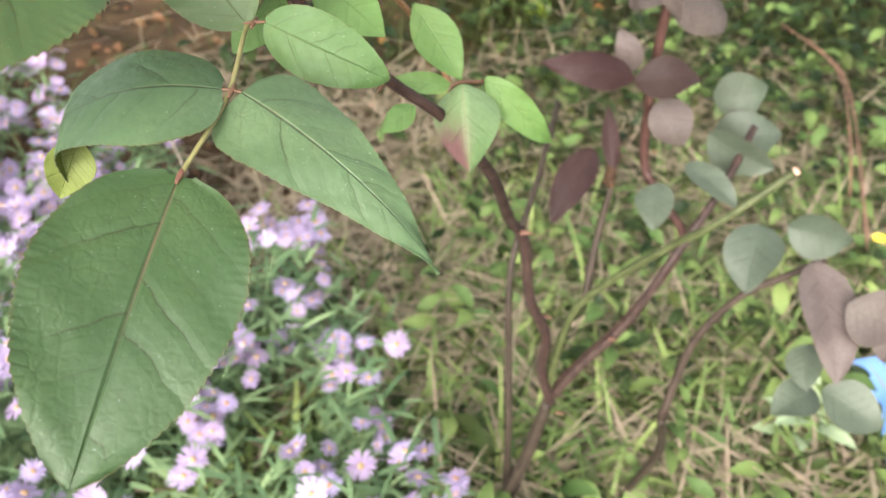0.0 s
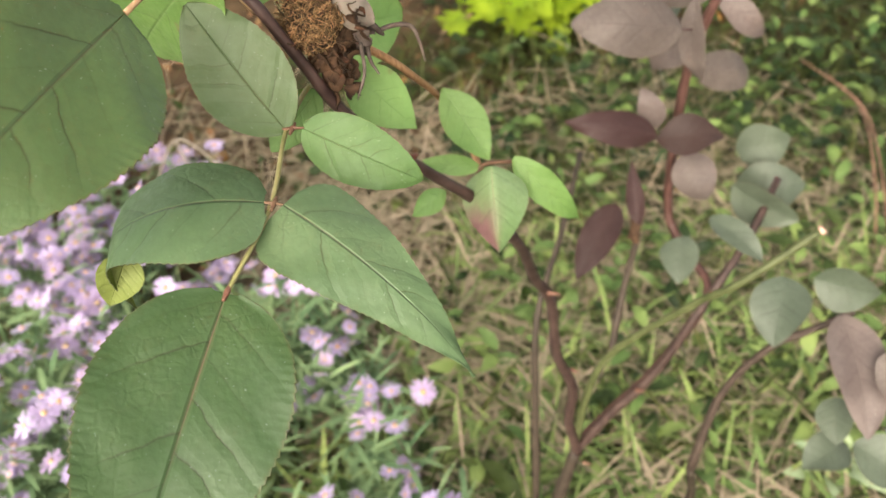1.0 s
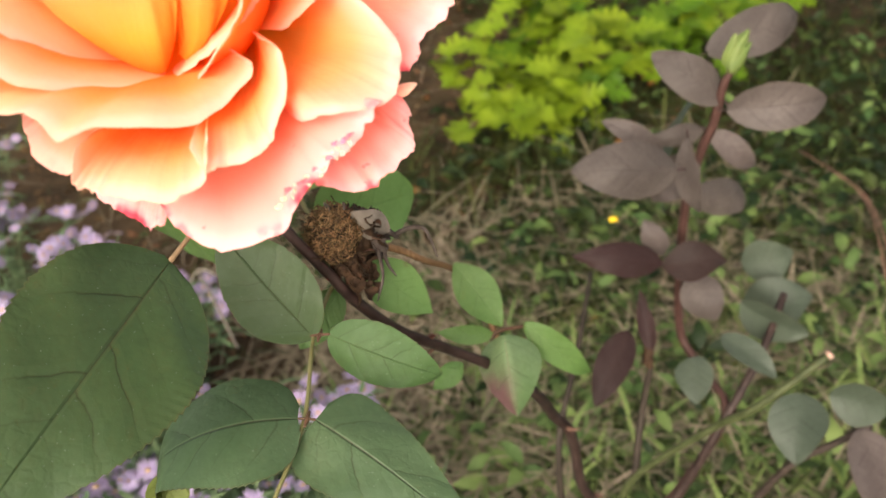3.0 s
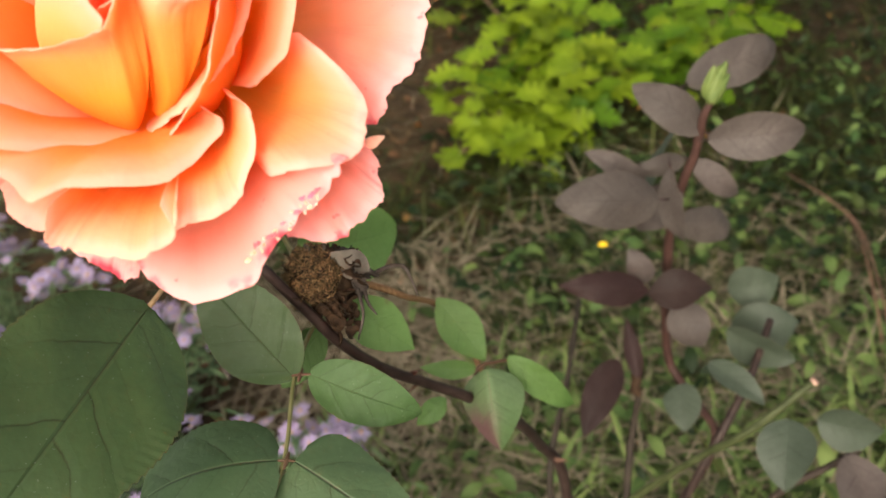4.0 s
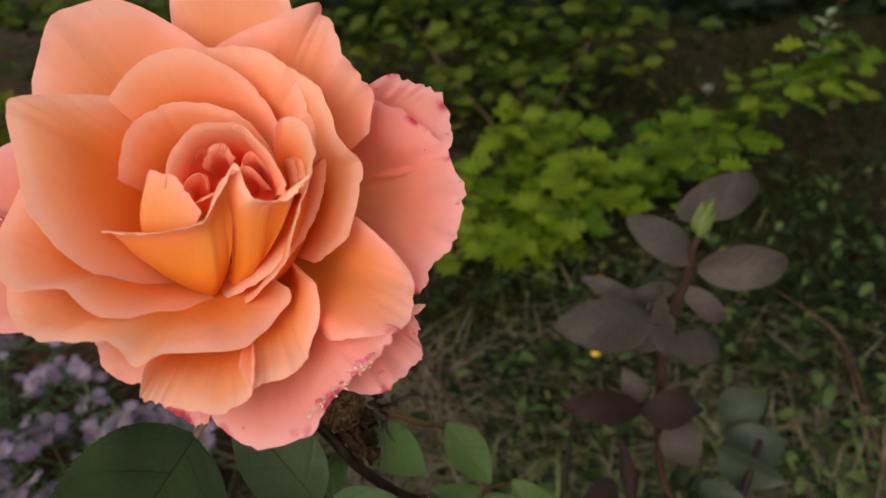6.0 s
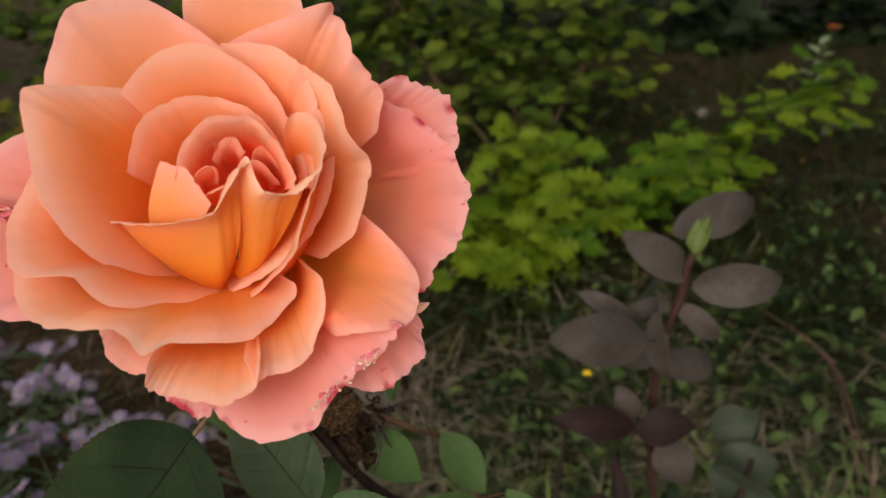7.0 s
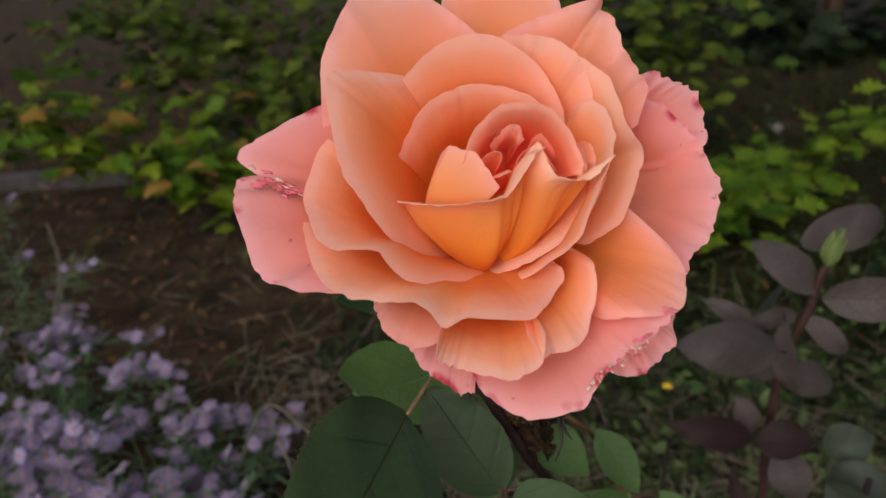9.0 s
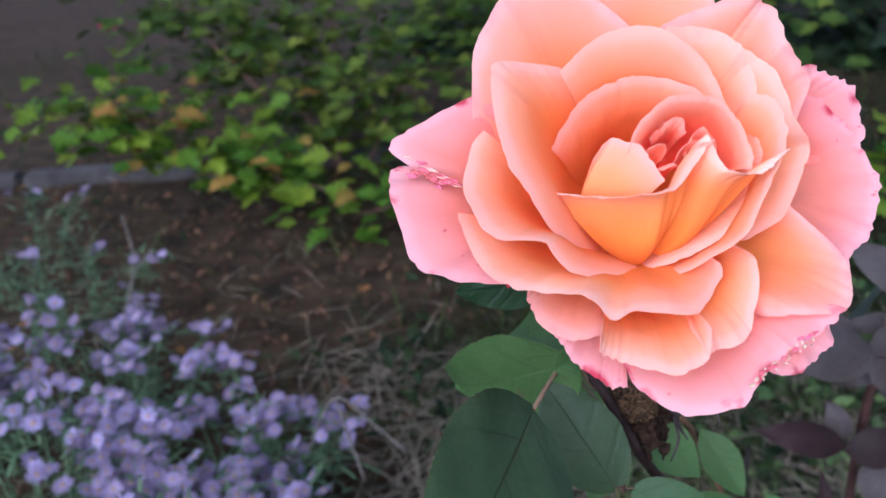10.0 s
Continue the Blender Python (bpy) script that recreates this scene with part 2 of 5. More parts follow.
LEAF_BLUSH = leaf_material("leaf_blush", (0.11, 0.18, 0.07), (0.15, 0.21, 0.10), (0.22, 0.14, 0.11), 0.5, (0.14, 0.2, 0.06), 0.5, 0.2, (0.11, 0.055, 0.055))
LEAF_PURPLE = leaf_material("leaf_purple", (0.058, 0.046, 0.041), (0.096, 0.078, 0.070), (0.06, 0.045, 0.040), 0.45, (0.12, 0.08, 0.06), 0.5, 0.15, None, 0.0, 0.16)
LEAF_WINE = leaf_material("leaf_wine", (0.021, 0.0112, 0.0102), (0.033, 0.0185, 0.0168), (0.05, 0.024, 0.02), 0.5, (0.12, 0.04, 0.03), 0.3, 0.15, None, 0.0, 0.12)
LEAF_GREY = leaf_material("leaf_grey", (0.0379, 0.05, 0.0335), (0.058, 0.0737, 0.0513), (0.055, 0.07, 0.05), 0.42, (0.12, 0.16, 0.08), 0.5, 0.15, None, 0.0, 0.22)
# yellow-green underside, base colour raised in place of light through the blade
LEAF_UNDER_BACKLIT = leaf_material("leaf_underside_backlit", (0.13, 0.16, 0.035), (0.17, 0.20, 0.05), (0.10, 0.10, 0.04), 0.6, (0.2, 0.26, 0.05), 0.5, 0.35)
CANE_RED = plain_material("cane_red", (0.015, 0.0085, 0.0075), (0.040, 0.0245, 0.0205), 160, 0.5, 0.5, 0.0006)
CANE_GREEN = plain_material("cane_green", (0.0215, 0.027, 0.0099), (0.04, 0.0475, 0.0198), 140, 0.5, 0.4, 0.0006)
CANE_YOUNG = plain_material("cane_young", (0.036, 0.017, 0.0144), (0.0612, 0.0289, 0.0243), 140, 0.45, 0.4, 0.0005)
CANE_BROWN = plain_material("cane_brown", (0.0148, 0.0108, 0.0079), (0.0296, 0.0218, 0.0157), 120, 0.6, 0.5, 0.0008)
RACHIS = plain_material("rachis", (0.105, 0.100, 0.040), (0.185, 0.160, 0.075), 200, 0.5, 0.3, 0.0004)
RED_STALK = plain_material("red_stalk", (0.0553, 0.0273, 0.0182), (0.0975, 0.0488, 0.0312), 200, 0.5, 0.3, 0.0004)
PINK_STALK = plain_material("pink_stalk", (0.16, 0.10, 0.055), (0.26, 0.16, 0.10), 200, 0.5, 0.3, 0.0004)
DRY_STALK = plain_material("dry_stalk", (0.112, 0.054, 0.024), (0.21, 0.1224, 0.064), 300, 0.7, 0.6, 0.0005, (4, 4, 0.6))
DRY_DARK = plain_material("dry_dark", (0.0110, 0.0055, 0.0030), (0.040, 0.0220, 0.0110), 400, 0.85, 0.6, 0.0006, None, 0, True, 0.5)
DRY_TAN = plain_material("dry_tan", (0.045, 0.026, 0.011), (0.150, 0.092, 0.042), 500, 0.85, 0.5, 0.0005, None, 0, True, 0.65)
DRY_SEPAL = plain_material("dry_sepal", (0.0227, 0.0163, 0.013), (0.065, 0.052, 0.0423), 300, 0.85, 0.6, 0.0005)
DRY_GREY = plain_material("dry_grey", (0.07, 0.058, 0.047), (0.13, 0.112, 0.092), 200, 0.85, 0.4, 0.0006)
DRY_PALE = plain_material("dry_pale_leaf", (0.15, 0.13, 0.11), (0.27, 0.24, 0.21), 40, 0.85, 0.4, 0.002)
CUT_WOOD = plain_material("cut_wood", (0.1925, 0.121, 0.0825), (0.3025, 0.209, 0.154), 200, 0.8)
SEPAL = plain_material("sepal", (0.10, 0.16, 0.05), (0.18, 0.24, 0.09), 200, 0.6, 0.3, 0.0004, None, 0.2)
BUD_GREEN = plain_material("bud_green", (0.0612, 0.0918, 0.0229), (0.1071, 0.13, 0.0382), 120, 0.5, 0.2, 0.0004)
SOIL = plain_material("soil", (0.0145, 0.0085, 0.0040), (0.0540, 0.0335, 0.0165), 11, 0.95, 0.9, 0.02, None, 0, False, 0.0, 0.0, 12.0)
STONE = plain_material("kerb_stone", (0.0294, 0.0252, 0.0231), (0.0714, 0.063, 0.0588), 14, 0.9, 0.6, 0.006, None, 0, False, 0.08, 0.0, 8.0)
# far grass: the shade lying there is put into a darkened green
GRASS_SHADED = plain_material("shade_toned_grass_blade", (0.0135, 0.0205, 0.0042), (0.0325, 0.0395, 0.0090), 12, 0.6, 0, 0, None, 0.2, True, 0.5, 0.03)
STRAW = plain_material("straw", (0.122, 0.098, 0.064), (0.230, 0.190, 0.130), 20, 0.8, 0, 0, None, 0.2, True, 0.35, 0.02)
# same grass near the bush, with brighter light put into its colour
GRASS_NEAR_LIT = plain_material("lit_toned_grass_blade", (0.062, 0.097, 0.028), (0.124, 0.165, 0.052), 12, 0.6, 0, 0, None, 0.25, True, 0.3, 0.02)
# weeds further off: shade put into a very dark leaf green
WEED_SHADED = plain_material("shade_toned_weed_leaf", (0.0075, 0.0165, 0.0035), (0.0195, 0.032, 0.007), 14, 0.55, 0, 0, None, 0.25, True, 0.5, 0.03)
# weeds close by: stronger light put into a brighter leaf green
WEED_LIT = plain_material("lit_toned_weed_leaf", (0.043, 0.075, 0.020), (0.080, 0.115, 0.034), 14, 0.6, 0, 0, None, 0.25, True, 0.3, 0.02)
WEED_PALE = plain_material("pale_weed_leaf", (0.16, 0.22, 0.12), (0.28, 0.34, 0.20), 20, 0.7, 0, 0, None, 0.2, True, 0.25)
LITTER = plain_material("dead_leaf", (0.0385, 0.0215, 0.0093), (0.1016, 0.0573, 0.0251), 30, 0.8, 0.4, 0.002, None, 0.15, True, 0.55, 0.02)
LITTER_ORANGE = plain_material("orange_dead_leaf", (0.143, 0.0605, 0.0165), (0.242, 0.11, 0.033), 40, 0.75, 0.4, 0.002, None, 0.2, True, 0.3)
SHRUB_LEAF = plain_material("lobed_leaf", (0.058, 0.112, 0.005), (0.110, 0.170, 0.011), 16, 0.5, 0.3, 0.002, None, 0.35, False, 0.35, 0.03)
# lobed leaf again, darkened so the back shrubs' shade is in the colour
SHRUB_SHADED = plain_material("shade_toned_leaf", (0.030, 0.055, 0.005), (0.076, 0.104, 0.011), 12, 0.55, 0.3, 0.003, None, 0.25, True, 0.5, 0.03)
SHRUB_GOLD = plain_material("yellowing_leaf", (0.18, 0.102, 0.018), (0.252, 0.156, 0.03), 16, 0.6, 0.3, 0.002, None, 0.3, False, 0.2)
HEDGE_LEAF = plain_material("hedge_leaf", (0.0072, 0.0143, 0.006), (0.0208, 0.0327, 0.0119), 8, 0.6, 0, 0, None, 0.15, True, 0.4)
WOOD_TWIG = plain_material("twig_bark", (0.045, 0.027, 0.017), (0.105, 0.062, 0.039), 60, 0.8, 0.5, 0.001)
ASTER_RAY = plain_material("aster_ray", (0.215, 0.160, 0.270), (0.295, 0.238, 0.350), 90, 0.6, 0, 0, None, 0.25, False, 0.25, 0.02)
ASTER_DISC = plain_material("aster_disc", (0.21, 0.125, 0.07), (0.33, 0.22, 0.13), 400, 0.8, 0.5, 0.0006)
ASTER_GREEN = plain_material("aster_leaf", (0.055, 0.100, 0.046), (0.128, 0.185, 0.088), 20, 0.6, 0, 0, None, 0.25, True, 0.35, 0.02)
RED_PETAL = plain_material("red_petal", (0.42, 0.015, 0.04), (0.60, 0.03, 0.07), 60, 0.6, 0, 0, None, 0.2)
YELLOW_RAY = plain_material("yellow_ray", (0.65, 0.46, 0.02), (0.80, 0.62, 0.04), 60, 0.6)
BLUE_SHEET = plain_material("blue_plastic", (0.072, 0.204, 0.465), (0.162, 0.336, 0.6), 12, 0.35, 0.5, 0.01)

# ---- builders ----
ORIGIN = {}


def mesh_of(name, verts, faces, uvs=None, mats=(), face_mat=None):
    me = bpy.data.meshes.new(name)
    me.from_pydata([tuple(v) for v in verts], [], [tuple(f) for f in faces])
    if uvs is not None:
        layer = me.uv_layers.new(name="UVMap")
        idx = np.empty(len(me.loops), dtype=np.int32)
        me.loops.foreach_get("vertex_index", idx)
        layer.data.foreach_set("uv", np.asarray(uvs, dtype=np.float32)[idx].ravel())
    for m in mats:
        me.materials.append(m)
    if face_mat is not None:
        me.polygons.foreach_set("material_index", np.asarray(face_mat, dtype=np.int32))
    me.polygons.foreach_set("use_smooth", np.ones(len(me.polygons), dtype=bool))
    me.update()
    return me


def thing(name, at, label, category, group="", kind=""):
    ob = new(name)
    ob.location = at
    ob.empty_display_size = 0.02
    ORIGIN[ob] = Vector(at)
    return tagged(ob, label, category, group, kind)


def part(name, me, parent, at=None, label=""):
    """One mesh object under a thing or a part. Meshes with no place of their own hold world coordinates."""
    ob = new(name, me)
    ob.parent = parent
    if at is None:
        at = ORIGIN[parent].copy()
        me.transform(Matrix.Translation(-at))
    ORIGIN[ob] = Vector(at)
    ob.location = ORIGIN[ob] - ORIGIN[parent]
    return tagged(ob, label)


def sheet(grid, thick):
    """Two faces and a rim for a grid of points; the grid's own side is the upper one."""
    grid = np.asarray(grid, dtype=float)
    nu, nv, _ = grid.shape
    du, dv = np.gradient(grid, axis=0), np.gradient(grid, axis=1)
    nrm = np.cross(dv, du)
    nrm /= np.linalg.norm(nrm, axis=2, keepdims=True) + 1e-12
    low = grid - nrm * thick
    verts = np.concatenate([grid.reshape(-1, 3), low.reshape(-1, 3)])
    v, u = np.meshgrid(np.linspace(0, 1, nv), np.linspace(0, 1, nu))
    uv = np.stack([v.ravel(), u.ravel()], -1)
    uv = np.concatenate([uv, uv])
    k = nu * nv
    faces = []
    for i in range(nu - 1):
        for j in range(nv - 1):
            a = i * nv + j
            faces.append((a, a + 1, a + nv + 1, a + nv))
            faces.append((k + a, k + a + nv, k + a + nv + 1, k + a + 1))
    ring = [j for j in range(nv)] + [i * nv + nv - 1 for i in range(1, nu)] + [(nu - 1) * nv + j for j in range(nv - 2, -1, -1)] + [i * nv for i in range(nu - 2, 0, -1)]
    n, m = 2 * k, len(ring)
    verts = np.concatenate([verts, verts[ring], verts[[k + a for a in ring]]])
    uv = np.concatenate([uv, uv[ring], uv[ring]])
    for a in range(m):
        b = (a + 1) % m
        faces.append((n + b, n + a, n + m + a, n + m + b))
    return verts, faces, uv


def smooth_path(points, steps=8):
    pts = [Vector(p) for p in points]
    pts = [2 * pts[0] - pts[1]] + pts + [2 * pts[-1] - pts[-2]]
    out = []
    for i in range(1, len(pts) - 2):
        a, b, c, d = pts[i - 1 : i + 3]
        for k in range(steps):
            t = k / steps
            out.append(0.5 * (2 * b + (c - a) * t + (2 * a - 5 * b + 4 * c - d) * t * t + (3 * b - a - 3 * c + d) * t**3))
    out.append(pts[-2])
    return out


def tube_arrays(points, radii, sides=10, steps=8, knots=0.0, seed=0):
    path = smooth_path(points, steps)
    rr = np.interp(np.linspace(0, 1, len(path)), np.linspace(0, 1, len(radii)), radii)
    verts, faces = [], []
    side = Vector((0.31, 0.2, 0.93))
    for i, p in enumerate(path):
        t = (path[min(i + 1, len(path) - 1)] - path[max(i - 1, 0)]).normalized()
        side = (side - t * side.dot(t)).normalized()
        other = t.cross(side)
        r = float(rr[i]) * (1 + knots * noise.noise(Vector((p.x * 60 + seed, p.y * 60, p.z * 60))) + (knots * 0.9 if knots and i % 11 == 5 else 0))
        for j in range(sides):
            a = 2 * math.pi * j / sides
            verts.append(p + r * (math.cos(a) * side + math.sin(a) * other))
    for i in range(len(path) - 1):
        for j in range(sides):
            a, b = i * sides + j, i * sides + (j + 1) % sides
            faces.append((a, b, b + sides, a + sides))
    faces.append(tuple(range(sides))[::-1])
    faces.append(tuple(len(path) * sides - sides + j for j in range(sides)))
    return verts, faces


def tube(name, points, radii, mat, parent, label="", sides=10, steps=8, knots=0.0, seed=0):
    v, f = tube_arrays(points, radii, sides, steps, knots, seed)
    return part(name, mesh_of(name, v, f, None, [mat]), parent, None, label)


def joined(pieces):
    """Many (verts, faces) as one."""
    verts, faces, n = [], [], 0
    for v, f in pieces:
        v = np.asarray(v, dtype=float)
        verts.append(v)
        faces += [tuple(int(i) + n for i in q) for q in f]
        n += len(v)
    return np.concatenate(verts), faces


def leaf_frame(base, tip, facing, turn=0.0):
    base, tip = Vector(base), Vector(tip)
    y = (tip - base).normalized()
    z = Vector(facing)
    z = (z - y * z.dot(y)).normalized()
    x = y.cross(z)
    m = Matrix((x, y, z)).transposed().to_4x4()
    return Matrix.Translation(base) @ m @ pose(0, 0, 0, 0, turn, 0)


def leaf_grid(length, half, bulge=0.06, fold=0.15, curl=0.0, nu=44, nv=13, teeth=17, seed=0, wave=0.02, wide=0.82, twist=0.0, blunt=0.7):
    """A leaflet lying along y, face up: ovate, toothed, folded along the midrib, bulged and wavy."""
    s = np.linspace(0, 1, nu)[:, None]
    t = np.linspace(-1, 1, nv)[None, :]
    w = half * np.sin(np.pi * np.clip(s, 0.004, 0.996) ** wide) ** blunt
    edge = np.clip((np.abs(t) - 0.8) / 0.2, 0, 1)
    saw = (s * teeth) % 1.0
    w2 = w * (1 + (saw - 0.5) * 0.036 * edge) if teeth else w
    x = t * w2
    y = s * length + 0 * t - (0.005 * length * edge * (1 - saw) if teeth else 0)
    z = 4 * bulge * length * s * (1 - s) + fold * np.abs(t) ** 1.25 * w
    ph = seed * 1.7
    z = z + wave * length * np.abs(t) ** 2 * np.sin(7 * s + ph + 1.3 * np.sign(t)) + 0.006 * length * np.sin(19 * s + 5 * t + ph) * np.abs(t)
    q = np.clip((s - 0.62) / 0.38, 0, 1)
    z = z - curl * length * q**2
    y = y - 0.45 * abs(curl) * length * q**2
    a = twist * s**1.5
    x, z = x * np.cos(a) - z * np.sin(a), x * np.sin(a) + z * np.cos(a)
    return np.stack([x + 0 * s, y + 0 * t, z], -1)


CAMERA_SIDE = Vector((-0.02, -0.06, 0.76))


def leaflet(base, tip, half, mat, parent, facing=None, under=None, turn=0.0, name="leaflet", label="", thick=0.00028, **shape):
    base, tip = Vector(base), Vector(tip)
    if facing is None:
        facing = CAMERA_SIDE - (base + tip) / 2
    m = leaf_frame(base, tip, facing, turn)
    v, f, uv = sheet(leaf_grid((tip - base).length, half, **shape), thick)
    low = shape.get("nu", 44) * shape.get("nv", 13)
    sides = [1 if low <= min(q) < 2 * low else 0 for q in f] if under else None
    me = mesh_of(name, v, f, uv, [mat, under] if under else [mat], sides)
    me.transform(m.to_3x3().to_4x4())
    return part(name, me, parent, base, label)


# ---- the ground ----
def ground_height(x, y):
    near = math.exp(-((x / 3) ** 2 + (y / 4) ** 2))
    return (0.02 * noise.noise(Vector((x * 2.1, y * 2.1, 0.3))) + 0.012 * noise.noise(Vector((x * 9, y * 9, 4.0))) * near) * (1 if x * x + y * y < 900 else 0)


gx = np.concatenate([[-400, -60, -20, -9], np.arange(-5, 5.01, 0.08), [9, 20, 60, 400]])
gy = np.concatenate([[-400, -60, -15, -5], np.arange(-2, 7.01, 0.08), [12, 30, 90, 400]])
verts = [(x, y, ground_height(x, y)) for y in gy for x in gx]
faces = [(j * len(gx) + i, j * len(gx) + i + 1, (j + 1) * len(gx) + i + 1, (j + 1) * len(gx) + i) for j in range(len(gy) - 1) for i in range(len(gx) - 1)]
tagged(new("ground", mesh_of("ground", verts, faces, None, [SOIL])), "dark brown bare garden soil with crumbs and litter", "ground", "", "structure")

# ---- the kerb ----
kerb = thing("kerb", (-2.6, 2.15, 0), "weathered grey concrete garden kerb in lengths", "kerb", "", "structure")
k0, k1 = Vector((-3.9, 1.78, 0)), Vector((-0.35, 2.64, 0))
run = (k1 - k0).length
for i in range(5):
    bm = bmesh.new()
    bmesh.ops.create_cube(bm, size=1.0)
    bmesh.ops.scale(bm, vec=(run / 5 - 0.012, 0.09, 0.16), verts=bm.verts)
    bmesh.ops.bevel(bm, geom=bm.edges[:], offset=0.012, segments=2, affect="EDGES")
    bmesh.ops.subdivide_edges(bm, edges=bm.edges[:], cuts=2)
    for v in bm.verts:
        v.co += 0.004 * noise.noise_vector(v.co * 18 + Vector((i * 7, 0, 0)))
    me = bpy.data.meshes.new("kerb_stone")
    bm.to_mesh(me)
    bm.free()
    me.materials.append(STONE)
    c = k0.lerp(k1, (i + 0.5) / 5)
    me.transform(pose(0, 0, 0, 0, 0, math.degrees(math.atan2(k1.y - k0.y, k1.x - k0.x))))
    part("kerb_stone", me, kerb, (c.x, c.y, -0.03))

# ---- the rose bush in bloom ----
bush = thing("rose_bush", (0.0633, 0.399, 0.0685), "rose bush with an open peach-pink bloom, withered head and green leaves", "rose bush")
bush.location.z = 0.0
ORIGIN[bush] = Vector(bush.location)

ROSE = pose(-0.0566, 0.1576, 0.7284, 66.469, 0.888, 0.425)


def rose_point(p):
    return ROSE @ (Vector(p) * 0.001)


CLAW = Vector((-2.6, 17.4, -36.0))
HEART = Vector((2.3, 28.5, 6.0))
AXIS = (HEART - CLAW).normalized()
hip_bm = bmesh.new()
bmesh.ops.create_uvsphere(hip_bm, u_segments=16, v_segments=10, radius=0.0075)
for v in hip_bm.verts:
    v.co.z *= 1.25
me = bpy.data.meshes.new("rose_hip")
hip_bm.to_mesh(me)
hip_bm.free()
me.materials.append(SEPAL)
me.polygons.foreach_set("use_smooth", np.ones(len(me.polygons), dtype=bool))
me.transform((ROSE.to_3x3() @ AXIS).to_track_quat("Z", "Y").to_matrix().to_4x4())
bloom = part("bloom", me, bush, rose_point(CLAW - AXIS * 5), "large fully open rose, apricot at the heart and pink at the rim")


def spline(points, t):
    """A smooth curve through the points, t from 0 to 1."""
    p = [Vector(q) for q in points]
    p = [2 * p[0] - p[1]] + p + [2 * p[-1] - p[-2]]
    x = min(max(t, 0), 0.99999) * (len(p) - 3)
    i = int(x)
    u = x - i
    a, b, c, d = p[i : i + 4]
    return 0.5 * (2 * b + (c - a) * u + (2 * a - 5 * b + 4 * c - d) * u * u + (3 * b - a - 3 * c + d) * u**3)


def petal(rim, mat, base=None, belly=0.2, lip=0.35, wave=0.6, ragged=0.3, seed=1, spread=0.07, nu=30, nv=45, torn=None, swell=None, flare=0.15, label=""):
    """A petal in the rose's own millimetres: ribs from the claw to a curved rim, cupped below and flared above, the lip rolled back, the rim ruffled."""
    middle, claw = spline(rim, 0.5), Vector(base) if base else CLAW
    grid = np.empty((nu, nv, 3))
    for j in range(nv):
        t = j / (nv - 1)
        r = spline(rim, t)
        reach = min(0.17, t, 1 - t)
        calm = sum((spline(rim, t + reach * k) for k in (-1, -0.6, -0.25, 0, 0.25, 0.6, 1)), Vector()) / 7
        shift = r - calm
        r = calm
        b = claw + (r - middle) * spread
        rib = (r - b).normalized()
        m = (b + r) / 2
        out = (m - CLAW) - AXIS * (m - CLAW).dot(AXIS)
        out = out.normalized() * 1.0 - AXIS * 0.9
        out = Vector(swell) if swell else out
        out = (out - rib * out.dot(rib)).normalized()
        r = r + rib * ragged * (1.6 * noise.noise(Vector((t * 7 + seed * 3.1, seed, 0))) + noise.noise(Vector((t * 26 + seed, 0, seed))) + 0.8 * abs(noise.noise(Vector((t * 45, seed, seed)))))
        if torn is not None:
            r = r - rib * 5.0 * math.exp(-(((t - torn) / 0.025) ** 2))
        run = (r - b).length
        hump = 0.55 + 0.45 * math.sin(math.pi * t)
        low = b + rib * run * 0.34 + out * run * hump * belly * 1.5
        high = r - rib * run * 0.34 + out * run * (hump * belly * 0.5 - flare * math.sin(math.pi * t) ** 0.5)
        for i in range(nu):
            q = i / (nu - 1)
            c = b * (1 - q) ** 3 + low * 3 * q * (1 - q) ** 2 + high * 3 * q * q * (1 - q) + r * q**3
            roll = (lip + 0.5) * max(0, (q - 0.74) / 0.26) ** 2.4
            ruff = wave * q**2 * (1.3 * noise.noise(Vector((t * 4 + seed * 1.9, q * 1.4, seed))) + 0.5 * noise.noise(Vector((t * 11 + seed, q * 4, seed * 2.2))))
            ruff += (0.55 + 0.3 * wave) * min(1.0, run / 28) * q**6 * noise.noise(Vector((t * 24, seed * 5.0, q * 2)))
            ruff += 0.5 * wave * math.sin(math.pi * q) * noise.noise(Vector((t * 6 + seed, q * 3, 3.3 + seed)))
            if torn is not None:
                ruff -= 1.5 * q**2 * math.exp(-(((t - torn) / 0.05) ** 2))
            c = c + shift * (0.15 * q + 0.85 * q**5)
            grid[i, j] = c + out * (roll + ruff) - rib * 0.25 * abs(roll)
    if (Vector(grid[nu // 2, nv // 2 + 1] - grid[nu // 2, nv // 2]).cross(Vector(grid[nu // 2 + 1, nv // 2] - grid[nu // 2, nv // 2]))).dot(AXIS * 30 + CLAW - Vector(grid[nu // 2, nv // 2]) + AXIS * 20) < 0:
        grid = grid[:, ::-1]
    v, f, uv = sheet(grid, 0.1)
    me = mesh_of("petal", v, f, uv, [mat])
    me.transform(Matrix.Translation(-CLAW))
    me.transform(ROSE.to_3x3().to_4x4() @ Matrix.Scale(0.001, 4))
    return part("petal", me, bloom, rose_point(CLAW), label)


# the outermost ring
petal([(-39.9, 45.9, -11.4), (-53.5, 37.6, -7.4), (-62.4, 32.0, -6.5), (-61.3, 25.8, -2.6), (-61.0, 18.2, 3.2), (-58.0, 7.1, 4.7), (-52.3, 0.3, 6.3), (-42.7, -3.4, 9.7), (-32.8, -5.0, 5.9)], PETAL_BRUISED, base=(-17.9, 17.9, -30.0), belly=0.06, wave=3.28, ragged=0.9, seed=1, torn=0.36, label="outer petal with a torn and reddened rim")
